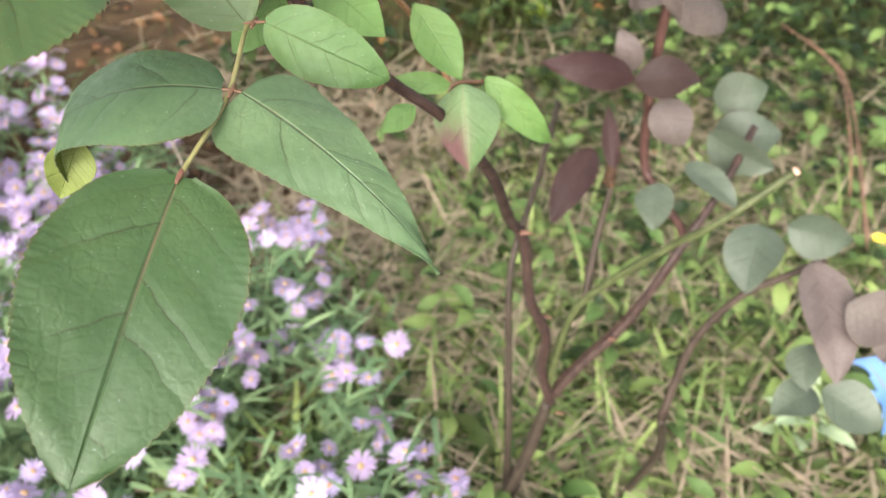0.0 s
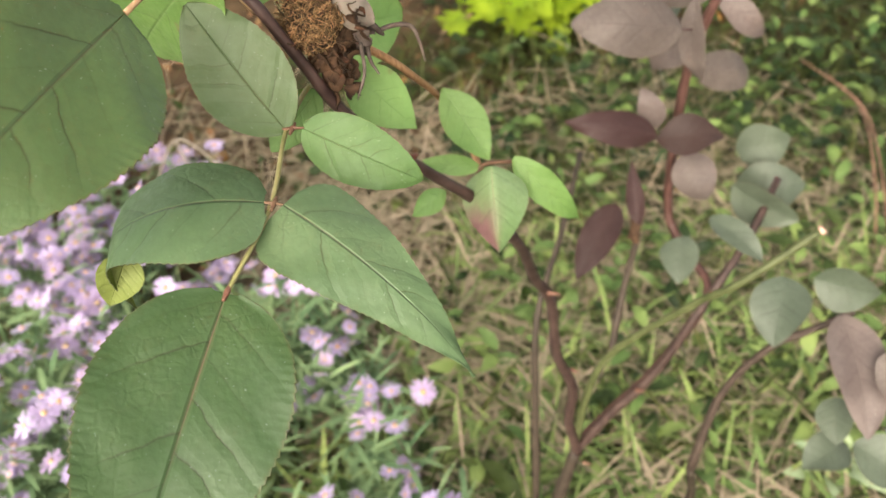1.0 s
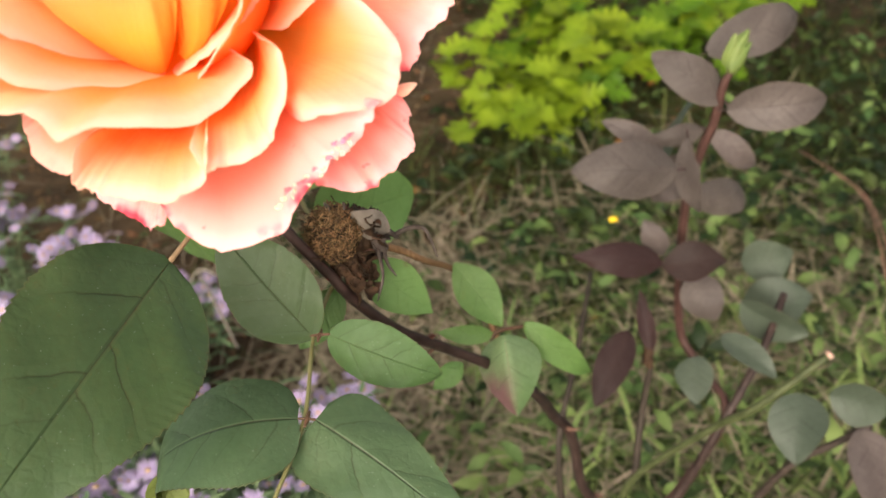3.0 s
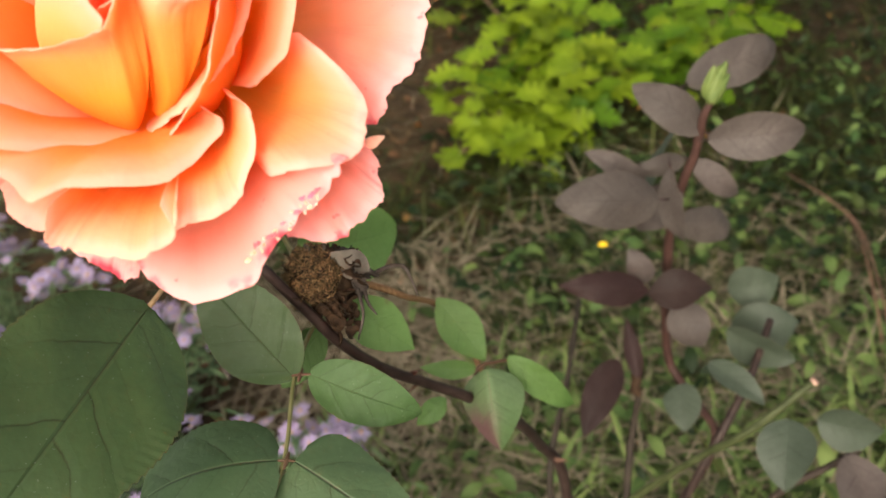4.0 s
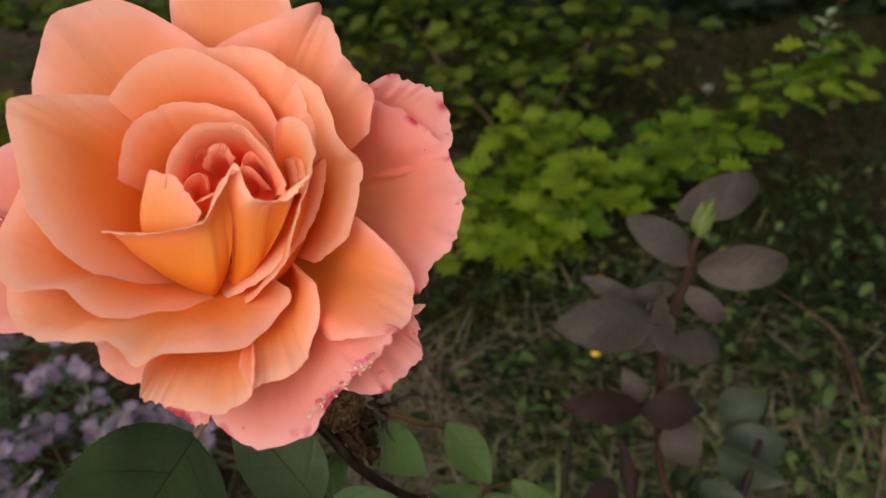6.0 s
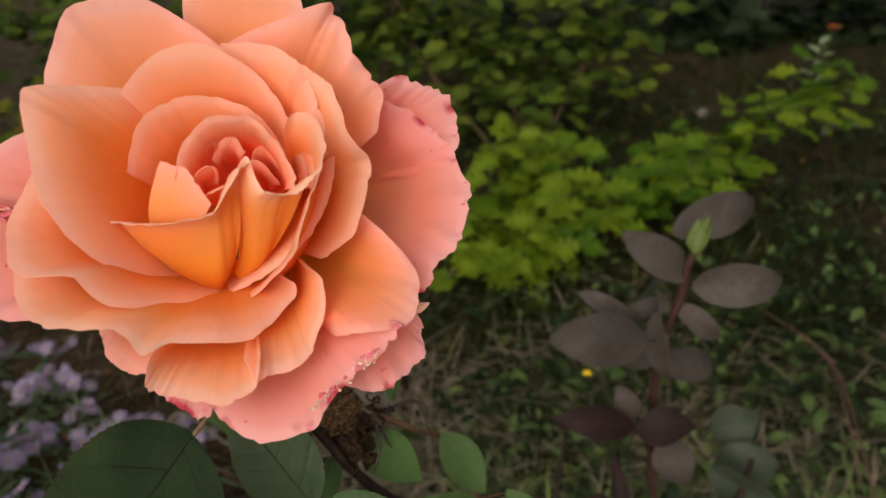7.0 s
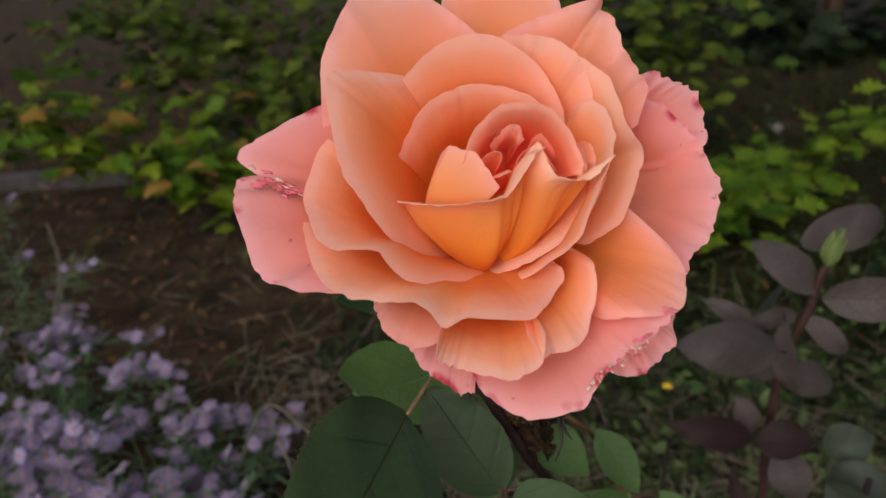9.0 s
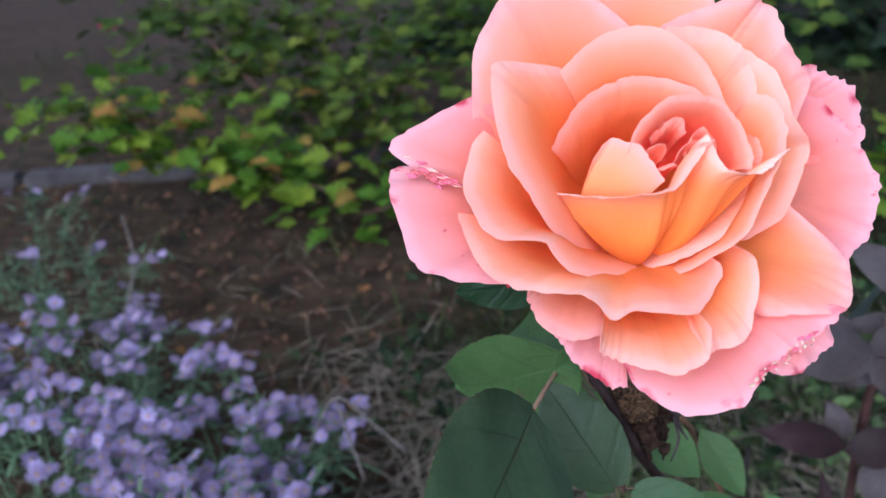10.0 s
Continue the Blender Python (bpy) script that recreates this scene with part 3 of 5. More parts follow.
petal([(-13.6, 59.9, -27.0), (-11.9, 78.3, -20.0), (1.3, 84.9, -22.0), (14.8, 79.0, -20.0), (19.3, 62.9, -18.0)], PETAL_OUTER, belly=0.12, seed=2)
petal([(34.5, 47.9, -20.0), (37.5, 52.1, -19.4), (43.4, 53.5, -19.2), (47.8, 50.6, -20.7), (52.9, 49.1, -23.0), (56.4, 41.5, -22.6), (54.8, 34.2, -18.0), (51.9, 28.5, -18.9)], PETAL_BRUISED, base=(24.2, 29.2, -34.0), belly=0.05, wave=2.74, ragged=1.47, seed=3)
petal([(37.4, 47.0, -15.5), (44.3, 43.4, -15.8), (54.2, 34.1, -19.3), (56.3, 30.0, -19.0), (58.5, 23.2, -16.8), (57.2, 15.1, -14.8), (54.7, 9.4, -12.2), (49.3, 5.0, -7.5), (45.1, -0.2, -7.7), (38.2, -0.2, -8.0)], PETAL_BRUISED, base=(25.7, 24.3, -33.0), belly=0.05, wave=3.01, ragged=1.05, seed=4, label="outer petal with a reddened scalloped rim")
petal([(43.2, -3.2, -10.8), (45.5, -8.8, -10.3), (46.0, -13.6, -9.8), (44.8, -17.4, -9.4), (39.3, -20.9, -5.6), (34.5, -23.6, -5.4), (26.3, -22.5, -5.4)], PETAL_BRUISED, base=(19.3, 5.5, -26.0), belly=0.06, wave=2.74, ragged=0.75, seed=5)
petal([(42.1, -6.4, 9.3), (39.6, -9.2, 9.4), (35.8, -14.1, 5.2), (30.6, -17.7, 4.9), (24.4, -23.7, 7.4), (20.9, -29.0, 8.0), (12.5, -31.7, 6.3), (5.7, -31.6, 4.2), (-1.3, -27.9, 0.7), (-4.7, -20.6, 0.1)], PETAL_BRUISED, base=(7.3, 2.5, -22.0), belly=0.08, wave=2.19, ragged=0.75, seed=6, label="outer petal with pale chewed spots by the rim")
petal([(-22.5, -9.6, -6.0), (-19.3, -18.0, -4.0), (-13.7, -23.6, -3.0), (-8.1, -27.2, -2.0), (-3.5, -26.9, -0.0)], PETAL_BRUISED, base=(-5.7, 2.3, -32.0), belly=0.04, wave=0.9, ragged=0.8, spread=0.3, seed=8)
petal([(-27.6, -4.4, 1.0), (-27.2, -7.7, 1.1), (-24.8, -11.8, 3.9), (-20.0, -14.8, 6.4), (-13.4, -15.0, 9.7), (-9.3, -13.0, 8.5)], PETAL_OUTER, base=(-12.0, 7.0, -32.0), belly=0.05, seed=7)
# the second ring
petal([(-42.9, 34.2, -12.3), (-43.1, 51.9, -9.1), (-41.3, 59.4, -8.8), (-36.6, 66.5, -4.7), (-32.9, 70.1, -6.0), (-20.3, 72.4, -9.0), (-3.9, 62.5, -14.5), (-0.1, 56.2, -16.8)], PETAL_OUTER, belly=0.14, seed=9)
petal([(-1.5, 58.1, -4.5), (1.9, 59.5, -4.7), (11.1, 64.8, -8.3), (25.3, 68.4, -5.0), (27.0, 66.2, -8.0), (29.3, 63.6, -5.2), (31.8, 57.3, -4.8), (35.2, 52.0, -5.5), (38.2, 47.0, -6.9), (36.1, 38.2, -9.2)], PETAL_OUTER, belly=0.14, wave=2.74, ragged=0.75, seed=10)
petal([(32.1, 18.6, -5.5), (38.2, 12.9, -4.5), (44.7, 4.8, -0.2), (44.9, -1.3, 4.3), (42.6, -5.7, 7.9), (33.9, -7.8, 10.0), (26.7, -8.9, 5.0), (21.6, -7.1, -6.0)], PETAL_OUTER, base=(14.8, 10.0, -20.0), belly=0.1, wave=1.08, seed=11, spread=0.3)
petal([(-11.1, -10.7, 15.1), (-11.8, -16.4, 17.4), (-9.5, -18.2, 17.0), (-5.0, -18.7, 16.7), (4.4, -21.4, 18.6), (10.6, -17.9, 17.5), (12.0, -11.0, 16.4)], PETAL_MIDDLE, base=(-3.5, 4.0, -25.0), belly=0.1, wave=1.22, ragged=0.75, seed=12, spread=0.3)
petal([(19.1, 7.3, 4.0), (23.7, 3.7, 5.0), (24.0, -3.3, 6.0), (21.5, -10.6, 10.0), (19.5, -13.4, 12.0), (14.4, -16.0, 14.0), (11.4, -15.8, 17.0), (8.1, -11.7, 15.0)], PETAL_MIDDLE, base=(7.9, 8.5, -25.0), belly=0.1, wave=0.81, ragged=0.45, seed=13, spread=0.3)
petal([(-45.1, 13.5, 1.0), (-42.5, 8.3, 9.0), (-38.9, 2.2, 15.8), (-32.9, -1.8, 20.2), (-28.4, -3.6, 21.3), (-21.7, -3.7, 20.4), (-14.6, -4.4, 22.7), (-9.0, -8.7, 24.3), (-4.9, -6.9, 21.8), (7.1, -8.3, 15.9), (13.0, -4.9, 8.5), (17.2, 2.4, 1.2), (14.3, 5.5, 1.4)], PETAL_MIDDLE, base=(-4.1, 8.5, -16.0), belly=0.12, wave=1.08, ragged=0.45, seed=14, nv=61)
# the third ring
petal([(-38.8, 33.9, 1.0), (-41.2, 29.9, 1.5), (-42.4, 20.2, 9.1), (-39.4, 14.3, 16.3), (-34.2, 8.3, 22.7), (-24.2, 7.3, 22.4), (-18.6, 1.3, 18.9), (-12.1, -0.3, 11.9), (-0.6, -0.8, -0.0), (-0.5, 0.9, -8.0)], PETAL_MIDDLE, base=(-8.9, 12.3, -26.0), belly=0.14, wave=0.94, ragged=0.45, lip=1.2, seed=16)
petal([(-20.3, 48.0, 0.9), (-26.8, 47.9, 7.0), (-33.3, 47.0, 13.2), (-35.7, 44.7, 15.5), (-34.2, 34.3, 15.5), (-31.4, 24.4, 18.2), (-26.1, 15.9, 19.1), (-19.6, 7.8, 9.0), (-11.8, 2.6, -3.0)], PETAL_MIDDLE, belly=0.14, wave=0.68, ragged=0.3, lip=1.0, seed=15)
petal([(-26.4, 37.8, -8.0), (-20.3, 47.6, 0.8), (-13.8, 54.0, 3.1), (-4.2, 56.8, 5.2), (3.7, 54.6, 6.7), (11.1, 48.7, 4.3), (15.3, 41.2, 2.3), (17.1, 32.2, 0.8)], PETAL_MIDDLE, belly=0.16, wave=0.81, ragged=0.3, flare=0.12, seed=18)
petal([(2.8, 56.4, 4.7), (12.3, 56.4, 3.4), (18.9, 52.5, 4.4), (22.0, 46.9, 2.9), (24.5, 39.9, 1.5), (25.0, 32.2, 0.3)], PETAL_MIDDLE, belly=0.14, wave=0.81, seed=19)
petal([(18.9, 51.9, 4.0), (23.0, 49.6, 4.0), (27.2, 45.8, 5.0), (31.1, 34.5, 7.0), (34.4, 30.3, 4.0), (33.9, 24.0, 2.0), (30.2, 13.6, 0.0), (22.0, 9.0, -2.0)], PETAL_INNER, belly=0.2, wave=0.68, seed=20)
# round the heart
petal([(-4.0, 0.5, -8.0), (6.0, 3.0, 0.0), (15.0, 8.5, 4.0), (22.0, 16.0, 5.0), (26.0, 25.0, 4.0), (26.5, 33.0, 0.0)], PETAL_INNER, base=(6.0, 14.0, -24.0), belly=0.1, wave=0.5, seed=41, spread=0.2)
petal([(-22.8, 29.8, -6.0), (-15.2, 39.9, 4.0), (-7.1, 44.1, 6.0), (2.1, 43.9, 7.0), (11.2, 39.4, 7.0), (17.3, 28.2, -4.0)], PETAL_INNER, belly=0.18, wave=0.68, flare=0.12, seed=21)
petal([(17.1, 38.2, 11.9), (18.8, 39.8, 12.0), (21.6, 39.8, 13.5), (24.7, 37.1, 14.5), (25.9, 32.1, 15.5), (24.5, 26.5, 16.7), (22.0, 19.8, 16.9), (18.7, 10.2, 14.4), (13.8, 5.6, 9.7), (6.2, 0.5, 1.0), (-1.3, 0.1, -10.0)], PETAL_INNER, base=(8.6, 9.2, -20.0), belly=0.2, wave=0.54, ragged=0.38, lip=0.8, flare=0.08, seed=22, spread=0.15)
petal([(-23.9, 20.0, 6.0), (-17.9, 19.4, 10.0), (-8.1, 18.5, 12.0), (1.8, 20.1, 15.0), (4.5, 23.3, 16.5), (7.0, 29.2, 17.0), (8.8, 31.4, 15.0)], PETAL_CUP, base=(-0.8, 1.8, -4.0), belly=0.14, wave=0.47, lip=2.4, flare=0.25, seed=24, ragged=0.38, spread=0.12)
petal([(7.0, 29.3, 14.6), (8.7, 31.5, 14.7), (11.8, 25.1, 16.9), (14.7, 23.7, 18.5), (19.7, 23.7, 18.3), (22.2, 26.0, 18.8), (24.6, 28.6, 18.9)], PETAL_CUP, base=(3.1, 4.0, -5.0), belly=0.14, wave=0.41, lip=1.6, flare=0.2, seed=25, ragged=0.3, spread=0.2)
petal([(-15.0, 19.5, -8.0), (-13.6, 26.0, 0.0), (-10.4, 30.2, 9.0), (-7.2, 29.4, 10.5), (-4.0, 28.6, 11.5), (-1.4, 25.1, 12.3), (1.5, 20.7, 12.5)], PETAL_YELLOW, base=(-5.0, 10.0, -10.0), belly=0.36, wave=0.05, lip=-0.8, seed=26, ragged=0.05, spread=0.35, flare=-0.12, swell=(-0.9, 0.1, 0.45), label="rounded yellow inner petal with brown specks")
petal([(-5.2, 27.3, 11.0), (-2.5, 33.2, 13.6), (2.0, 37.3, 15.8), (8.9, 37.8, 17.0), (12.5, 36.4, 17.1), (15.7, 32.1, 16.0), (18.3, 27.3, 15.1), (18.2, 24.3, 15.0)], PETAL_HEART, base=(6.8, 25.9, -9.0), belly=0.2, wave=0.68, lip=1.3, flare=0.05, seed=27, spread=0.25)
petal([(6.7, 27.3, 1.0), (8.8, 32.4, 5.0), (12.7, 33.3, 6.0), (15.9, 28.5, 5.0)], PETAL_HEART, base=(10.0, 25.9, -9.0), belly=0.16, wave=0.4, lip=0.6, ragged=0.12, seed=38)
petal([(-0.2, 30.5, 3.0), (2.5, 33.8, 8.0), (5.6, 34.8, 8.0), (6.7, 31.9, 5.0)], PETAL_HEART, base=(2.5, 26.7, -9.0), belly=0.16, wave=0.4, lip=0.7, ragged=0.12, seed=39)
petal([(4.4, 25.6, 2.0), (6.4, 29.2, 5.0), (9.9, 30.2, 6.0), (14.3, 25.3, 5.0)], PETAL_HEART, base=(9.0, 25.0, -9.0), belly=0.14, wave=0.4, lip=0.5, ragged=0.12, seed=31)
petal([(-3.4, 29.1, 6.0), (-1.5, 33.0, 10.0), (1.4, 35.6, 11.0), (2.8, 34.9, 9.0)], PETAL_HEART, base=(-1.9, 26.6, -8.0), belly=0.15, wave=0.4, lip=0.9, ragged=0.12, seed=37)
petal([(-3.3, 24.7, 5.0), (-1.6, 27.5, 9.0), (1.4, 29.5, 11.0), (2.9, 28.9, 10.0), (1.9, 26.4, 7.0)], PETAL_HEART, base=(-1.2, 23.1, -8.0), belly=0.18, wave=0.4, lip=0.9, ragged=0.12, seed=29)
petal([(-1.9, 22.3, 6.0), (0.1, 24.1, 10.0), (3.2, 25.5, 11.0), (5.1, 25.4, 9.0)], PETAL_HEART, base=(1.4, 21.1, -6.0), belly=0.14, wave=0.4, lip=0.9, ragged=0.12, seed=30)
petal([(19.0, 35.3, 4.0), (21.3, 33.1, 7.0), (22.8, 29.0, 9.0), (21.8, 24.1, 9.0)], PETAL_INNER, base=(17.0, 22.7, -12.0), belly=0.08, wave=0.4, lip=0.6, ragged=0.12, seed=34)
petal([(18.0, 32.8, 3.0), (19.8, 30.7, 6.0), (20.9, 26.6, 8.0), (19.2, 23.7, 8.0)], PETAL_INNER, base=(16.0, 22.7, -12.0), belly=0.08, wave=0.4, lip=0.6, ragged=0.12, seed=35)
# pale chewed flecks along the lower rim
chewed = np.random.RandomState(4)
for k in range(22):
    p = spline(((22.0, -23.6, 10.8), (25.0, -22.2, 9.8), (29.2, -18.6, 8.6), (33.0, -15.8, 7.6), (36.4, -12.6, 8.4)), min(1, max(0, (k + chewed.uniform(-1, 1)) / 21))) + Vector((chewed.normal(0, 0.5), chewed.normal(0.4, 0.6), 0.1))
    fleck = bmesh.new()
    bmesh.ops.create_icosphere(fleck, subdivisions=2, radius=chewed.uniform(0.15, 0.36) * (1.6 if k % 4 == 1 else 1))
    for v in fleck.verts:
        v.co = v.co * (1 + 0.7 * noise.noise(v.co * 2.5 + Vector((k * 3, 0, 0))))
        v.co.z *= 0.3
        v.co.x *= 1.5
    me = bpy.data.meshes.new("chewed_fleck")
    fleck.to_mesh(me)
    fleck.free()
    me.materials.append(BITTEN)
    me.transform(ROSE.to_3x3().to_4x4() @ Matrix.Rotation(chewed.uniform(0, 3.1), 4, "Z") @ Matrix.Scale(0.001, 4))
    part("chewed_fleck", me, bloom, rose_point(p))

# red bruises beside the chewed flecks
for k in range(8):
    p = spline(((22.8, -22.6, 10.8), (26.0, -20.8, 9.8), (29.6, -17.4, 9.0), (33.2, -14.4, 8.2), (36.6, -11.4, 8.8)), (k + chewed.uniform(0, 1)) / 8) + Vector((chewed.normal(-0.2, 0.3), chewed.normal(0.3, 0.4), 0.15))
    step = Vector((chewed.uniform(0.6, 1.6), chewed.uniform(0.3, 1.2), 0.05))
    leaflet(rose_point(p), rose_point(p + step), chewed.uniform(0.0002, 0.0005), SCAR, bloom, ROSE.to_3x3() @ Vector((0, 0, 1)), name="petal_bruise", teeth=0, nu=10, nv=5, wave=0.1, fold=0.1, seed=k)

# red scar on the torn petal
torn_rng = np.random.RandomState(9)
for k in range(30):
    u, w = torn_rng.uniform(0, 0.9), torn_rng.normal(0, 1.2)
    run_in = Vector((-60.0, 24.6, -1.6)).lerp(Vector((-47.0, 20.6, -3.4)), u) + Vector((0, w * (1 - 0.6 * u), 1.1 + 0.1 * w))
    step = Vector((torn_rng.uniform(1.6, 4.2), -torn_rng.uniform(0.2, 1.4), torn_rng.normal(0, 0.15)))
    leaflet(rose_point(run_in), rose_point(run_in + step), torn_rng.uniform(0.00022, 0.0006) * (1.2 - u), BITTEN if k % 5 == 0 else SCAR, bloom, ROSE.to_3x3() @ Vector((0, 0, 1)), name="petal_scar", teeth=0, nu=10, nv=5, wave=0.1, fold=0.2, seed=k)
leaflet(rose_point((43.6, -5.0, -9.0)), rose_point((47.6, -3.4, -8.0)), 0.0012, BITTEN, bloom, name="sepal", teeth=0, nu=14, nv=5, bulge=0.1, fold=0.3, wide=0.6, seed=3)


# sepals under the bloom
for k, (a, drop) in enumerate(((20, 0.4), (95, 0.9), (170, 0.7), (240, 1.0), (310, 0.8))):
    side = (Matrix.Rotation(radians(a), 3, AXIS) @ AXIS.orthogonal()).normalized()
    b0 = rose_point(CLAW - AXIS * 1 + side * 6)
    b1 = rose_point(CLAW + side * 24 - AXIS * (10 * drop))
    leaflet(b0, b1, 0.0035, SEPAL, bloom, (ROSE.to_3x3() @ (AXIS * 1.0)), name="sepal", teeth=0, nu=14, nv=5, bulge=0.1, fold=0.3, curl=0.3, wide=0.5)

# canes and stalks
tube("cane", [rose_point((-3.0, 17.1, -41.0)), (-0.0689, 0.2279, 0.6669), (-0.0593, 0.2296, 0.6475), (-0.0492, 0.2317, 0.6284), (-0.0419, 0.2338, 0.6144), (-0.0298, 0.2408, 0.595), (-0.0129, 0.2553, 0.5718), (0.0048, 0.2692, 0.548), (0.0253, 0.3089, 0.4919), (0.0381, 0.3487, 0.4346), (0.05, 0.3612, 0.4045), (0.059, 0.3761, 0.3413), (0.0748, 0.3875, 0.2923), (0.0765, 0.398, 0.2418), (0.0885, 0.4052, 0.1923)], [0.0019, 0.0018, 0.0018, 0.0019, 0.0021, 0.0021, 0.0021, 0.0024, 0.0028, 0.0032, 0.0035, 0.0036, 0.0037, 0.0038, 0.0043], CANE_RED, bush, "reddish-brown bent main cane", 12, 8, 0.08)
tube("cane", [(0.0867, 0.4065, 0.1936), (0.0751, 0.403, 0.1253), (0.0589, 0.3992, 0.0538), bush.location + Vector((-0.005, 0, -0.03))], [0.0048, 0.0056, 0.0065, 0.007], CANE_BROWN, bush, "thick old brown cane at the foot", 12, 8, 0.1, 3)
tube("cane", [(0.0876, 0.4071, 0.1943), (0.1097, 0.4084, 0.2361), (0.1383, 0.4101, 0.2828), (0.1659, 0.4193, 0.3454), (0.1959, 0.4458, 0.3824), (0.2213, 0.4818, 0.4076)], [0.0042, 0.0037, 0.0034, 0.0032, 0.003, 0.0026], CANE_RED, bush, "dark red leaning cane", 12, 8, 0.09, 5)
tube("cane", [(0.0855, 0.4077, 0.198), (0.0878, 0.3987, 0.2703), (0.0997, 0.3931, 0.324), (0.1401, 0.3721, 0.3903), (0.1615, 0.3597, 0.4213), (0.1965, 0.3604, 0.458)], [0.0032, 0.003, 0.0028, 0.0025, 0.0024, 0.0023], CANE_GREEN, bush, "green pruned cane with a pale cut end", 12, 8, 0.08, 7)
tube("cane", [(0.0997, 0.3931, 0.324), (0.1029, 0.4041, 0.3512), (0.1075, 0.4145, 0.3777), (0.1116, 0.4198, 0.4031)], [0.003, 0.0026, 0.0024, 0.0022], CANE_BROWN, bush, "", 10, 6, 0.08, 9)
tube("pruned_stub", [(0.1116, 0.4188, 0.402), (0.1096, 0.4215, 0.4065), (0.1108, 0.4251, 0.412), (0.1084, 0.4272, 0.4159)], [0.0022, 0.0042, 0.0036, 0.0012], DRY_DARK, bush, "dark withered knot on a pruned cane", 10, 6, 0.6, 10)
leaflet((0.1117, 0.4227, 0.4138), (0.1076, 0.4493, 0.4465), 0.0058, LEAF_WINE, bush, bulge=0.05, fold=0.5, seed=44, nu=26, nv=9, teeth=0, wide=0.7, blunt=0.9)
tube("cane", [(0.059, 0.4055, 0.0383), (0.0579, 0.416, 0.1399), (0.0547, 0.4293, 0.2147), (0.0536, 0.4526, 0.3006), (0.0734, 0.5013, 0.3398), (0.0952, 0.5716, 0.3732)], [0.0036, 0.0034, 0.0032, 0.0028, 0.0024, 0.002], CANE_BROWN, bush, "thin upright brown cane", 10, 6, 0.08, 11)
tube("cane", [(0.1716, 0.3805, 0.2048), (0.1836, 0.3923, 0.2778), (0.2059, 0.3911, 0.3289), (0.2307, 0.3895, 0.3495), (0.2532, 0.3902, 0.3652)], [0.0034, 0.003, 0.0028, 0.0024, 0.0022], CANE_BROWN, bush, "", 10, 6, 0.1, 13)
tube("cane", [(0.1716, 0.3805, 0.2048), (0.1854, 0.3974, 0.1338), (0.1694, 0.4093, 0.0422)], [0.0034, 0.0036, 0.004], CANE_BROWN, bush, "", 10, 6, 0.1, 14)
# pale cut end
v, f = tube_arrays([(0.1959, 0.3602, 0.4577), (0.1976, 0.3602, 0.4593)], [0.0026, 0.0025], 12, 2)
part("cut_end", mesh_of("cut_end", v, f, None, [CUT_WOOD]), bush)
# thorns
thorn_at = [((-0.0204, 0.2505, 0.5824), (0.4, -0.5, 0.7)), ((-0.0169, 0.2532, 0.5776), (-0.6, -0.4, -0.3)), ((0.1267, 0.405, 0.2697), (0.6, -0.5, 0.4)), ((0.0465, 0.3459, 0.4257), (0.9, -0.3, 0.2)), ((0.0716, 0.3887, 0.3116), (0.9, -0.4, 0.1)), ((0.0934, 0.3985, 0.1877), (0.9, -0.4, 0.2)), ((0.0142, 0.2873, 0.5219), (0.3, -0.6, 0.7))]
for p, d in thorn_at:
    d = Vector(d).normalized()
    v, f = tube_arrays([Vector(p) - d * 0.001, Vector(p) + d * 0.004, Vector(p) + d * 0.007 + Vector((0, 0, -0.001))], [0.0018, 0.0009, 0.0001], 8, 4)
    part("thorn", mesh_of("thorn", v, f, None, [RED_STALK]), bush)

# the withered head
DEAD = Vector((-0.0468, 0.2389, 0.6403))
dead_axis = Vector((-0.049, 0.2308, 0.6484)) - Vector((-0.0325, 0.2724, 0.6112))
dead_axis.normalize()
rng = np.random.RandomState(5)
stalk_end = DEAD - dead_axis * 0.008
tube("dry_stalk", [stalk_end, (-0.029, 0.2593, 0.6186), (-0.02, 0.269, 0.6061), (-0.0096, 0.3029, 0.5756), (0.001, 0.3035, 0.5547), (0.008, 0.292, 0.5396), (0.0143, 0.2896, 0.5199)], [0.0014, 0.0014, 0.0013, 0.0013, 0.0014, 0.0015, 0.0016], DRY_STALK, bush, "dry brown ribbed flower stalk", 8, 6)
core = bmesh.new()
for c, r in ((DEAD, 0.0088), ((-0.0399, 0.244, 0.6349), 0.0075), ((-0.0434, 0.2379, 0.63), 0.0058), ((-0.0412, 0.2352, 0.6244), 0.0038)):
    lump = bmesh.ops.create_icosphere(core, subdivisions=4, radius=r)["verts"]
    for v in lump:
        v.co *= 1 + 0.25 * noise.noise(v.co * 420) + 0.2 * noise.noise(v.co * 1100)
        if r > 0.008:
            v.co -= dead_axis * 0.4 * v.co.dot(dead_axis)
        v.co += Vector(c) - DEAD
me = bpy.data.meshes.new("withered_head")
core.to_mesh(me)
core.free()
me.materials.append(DRY_DARK)
me.polygons.foreach_set("use_smooth", np.ones(len(me.polygons), dtype=bool))
withered = part("withered_head", me, bush, DEAD, "withered brown rose head with dried stamens and curled sepals")
strands = []
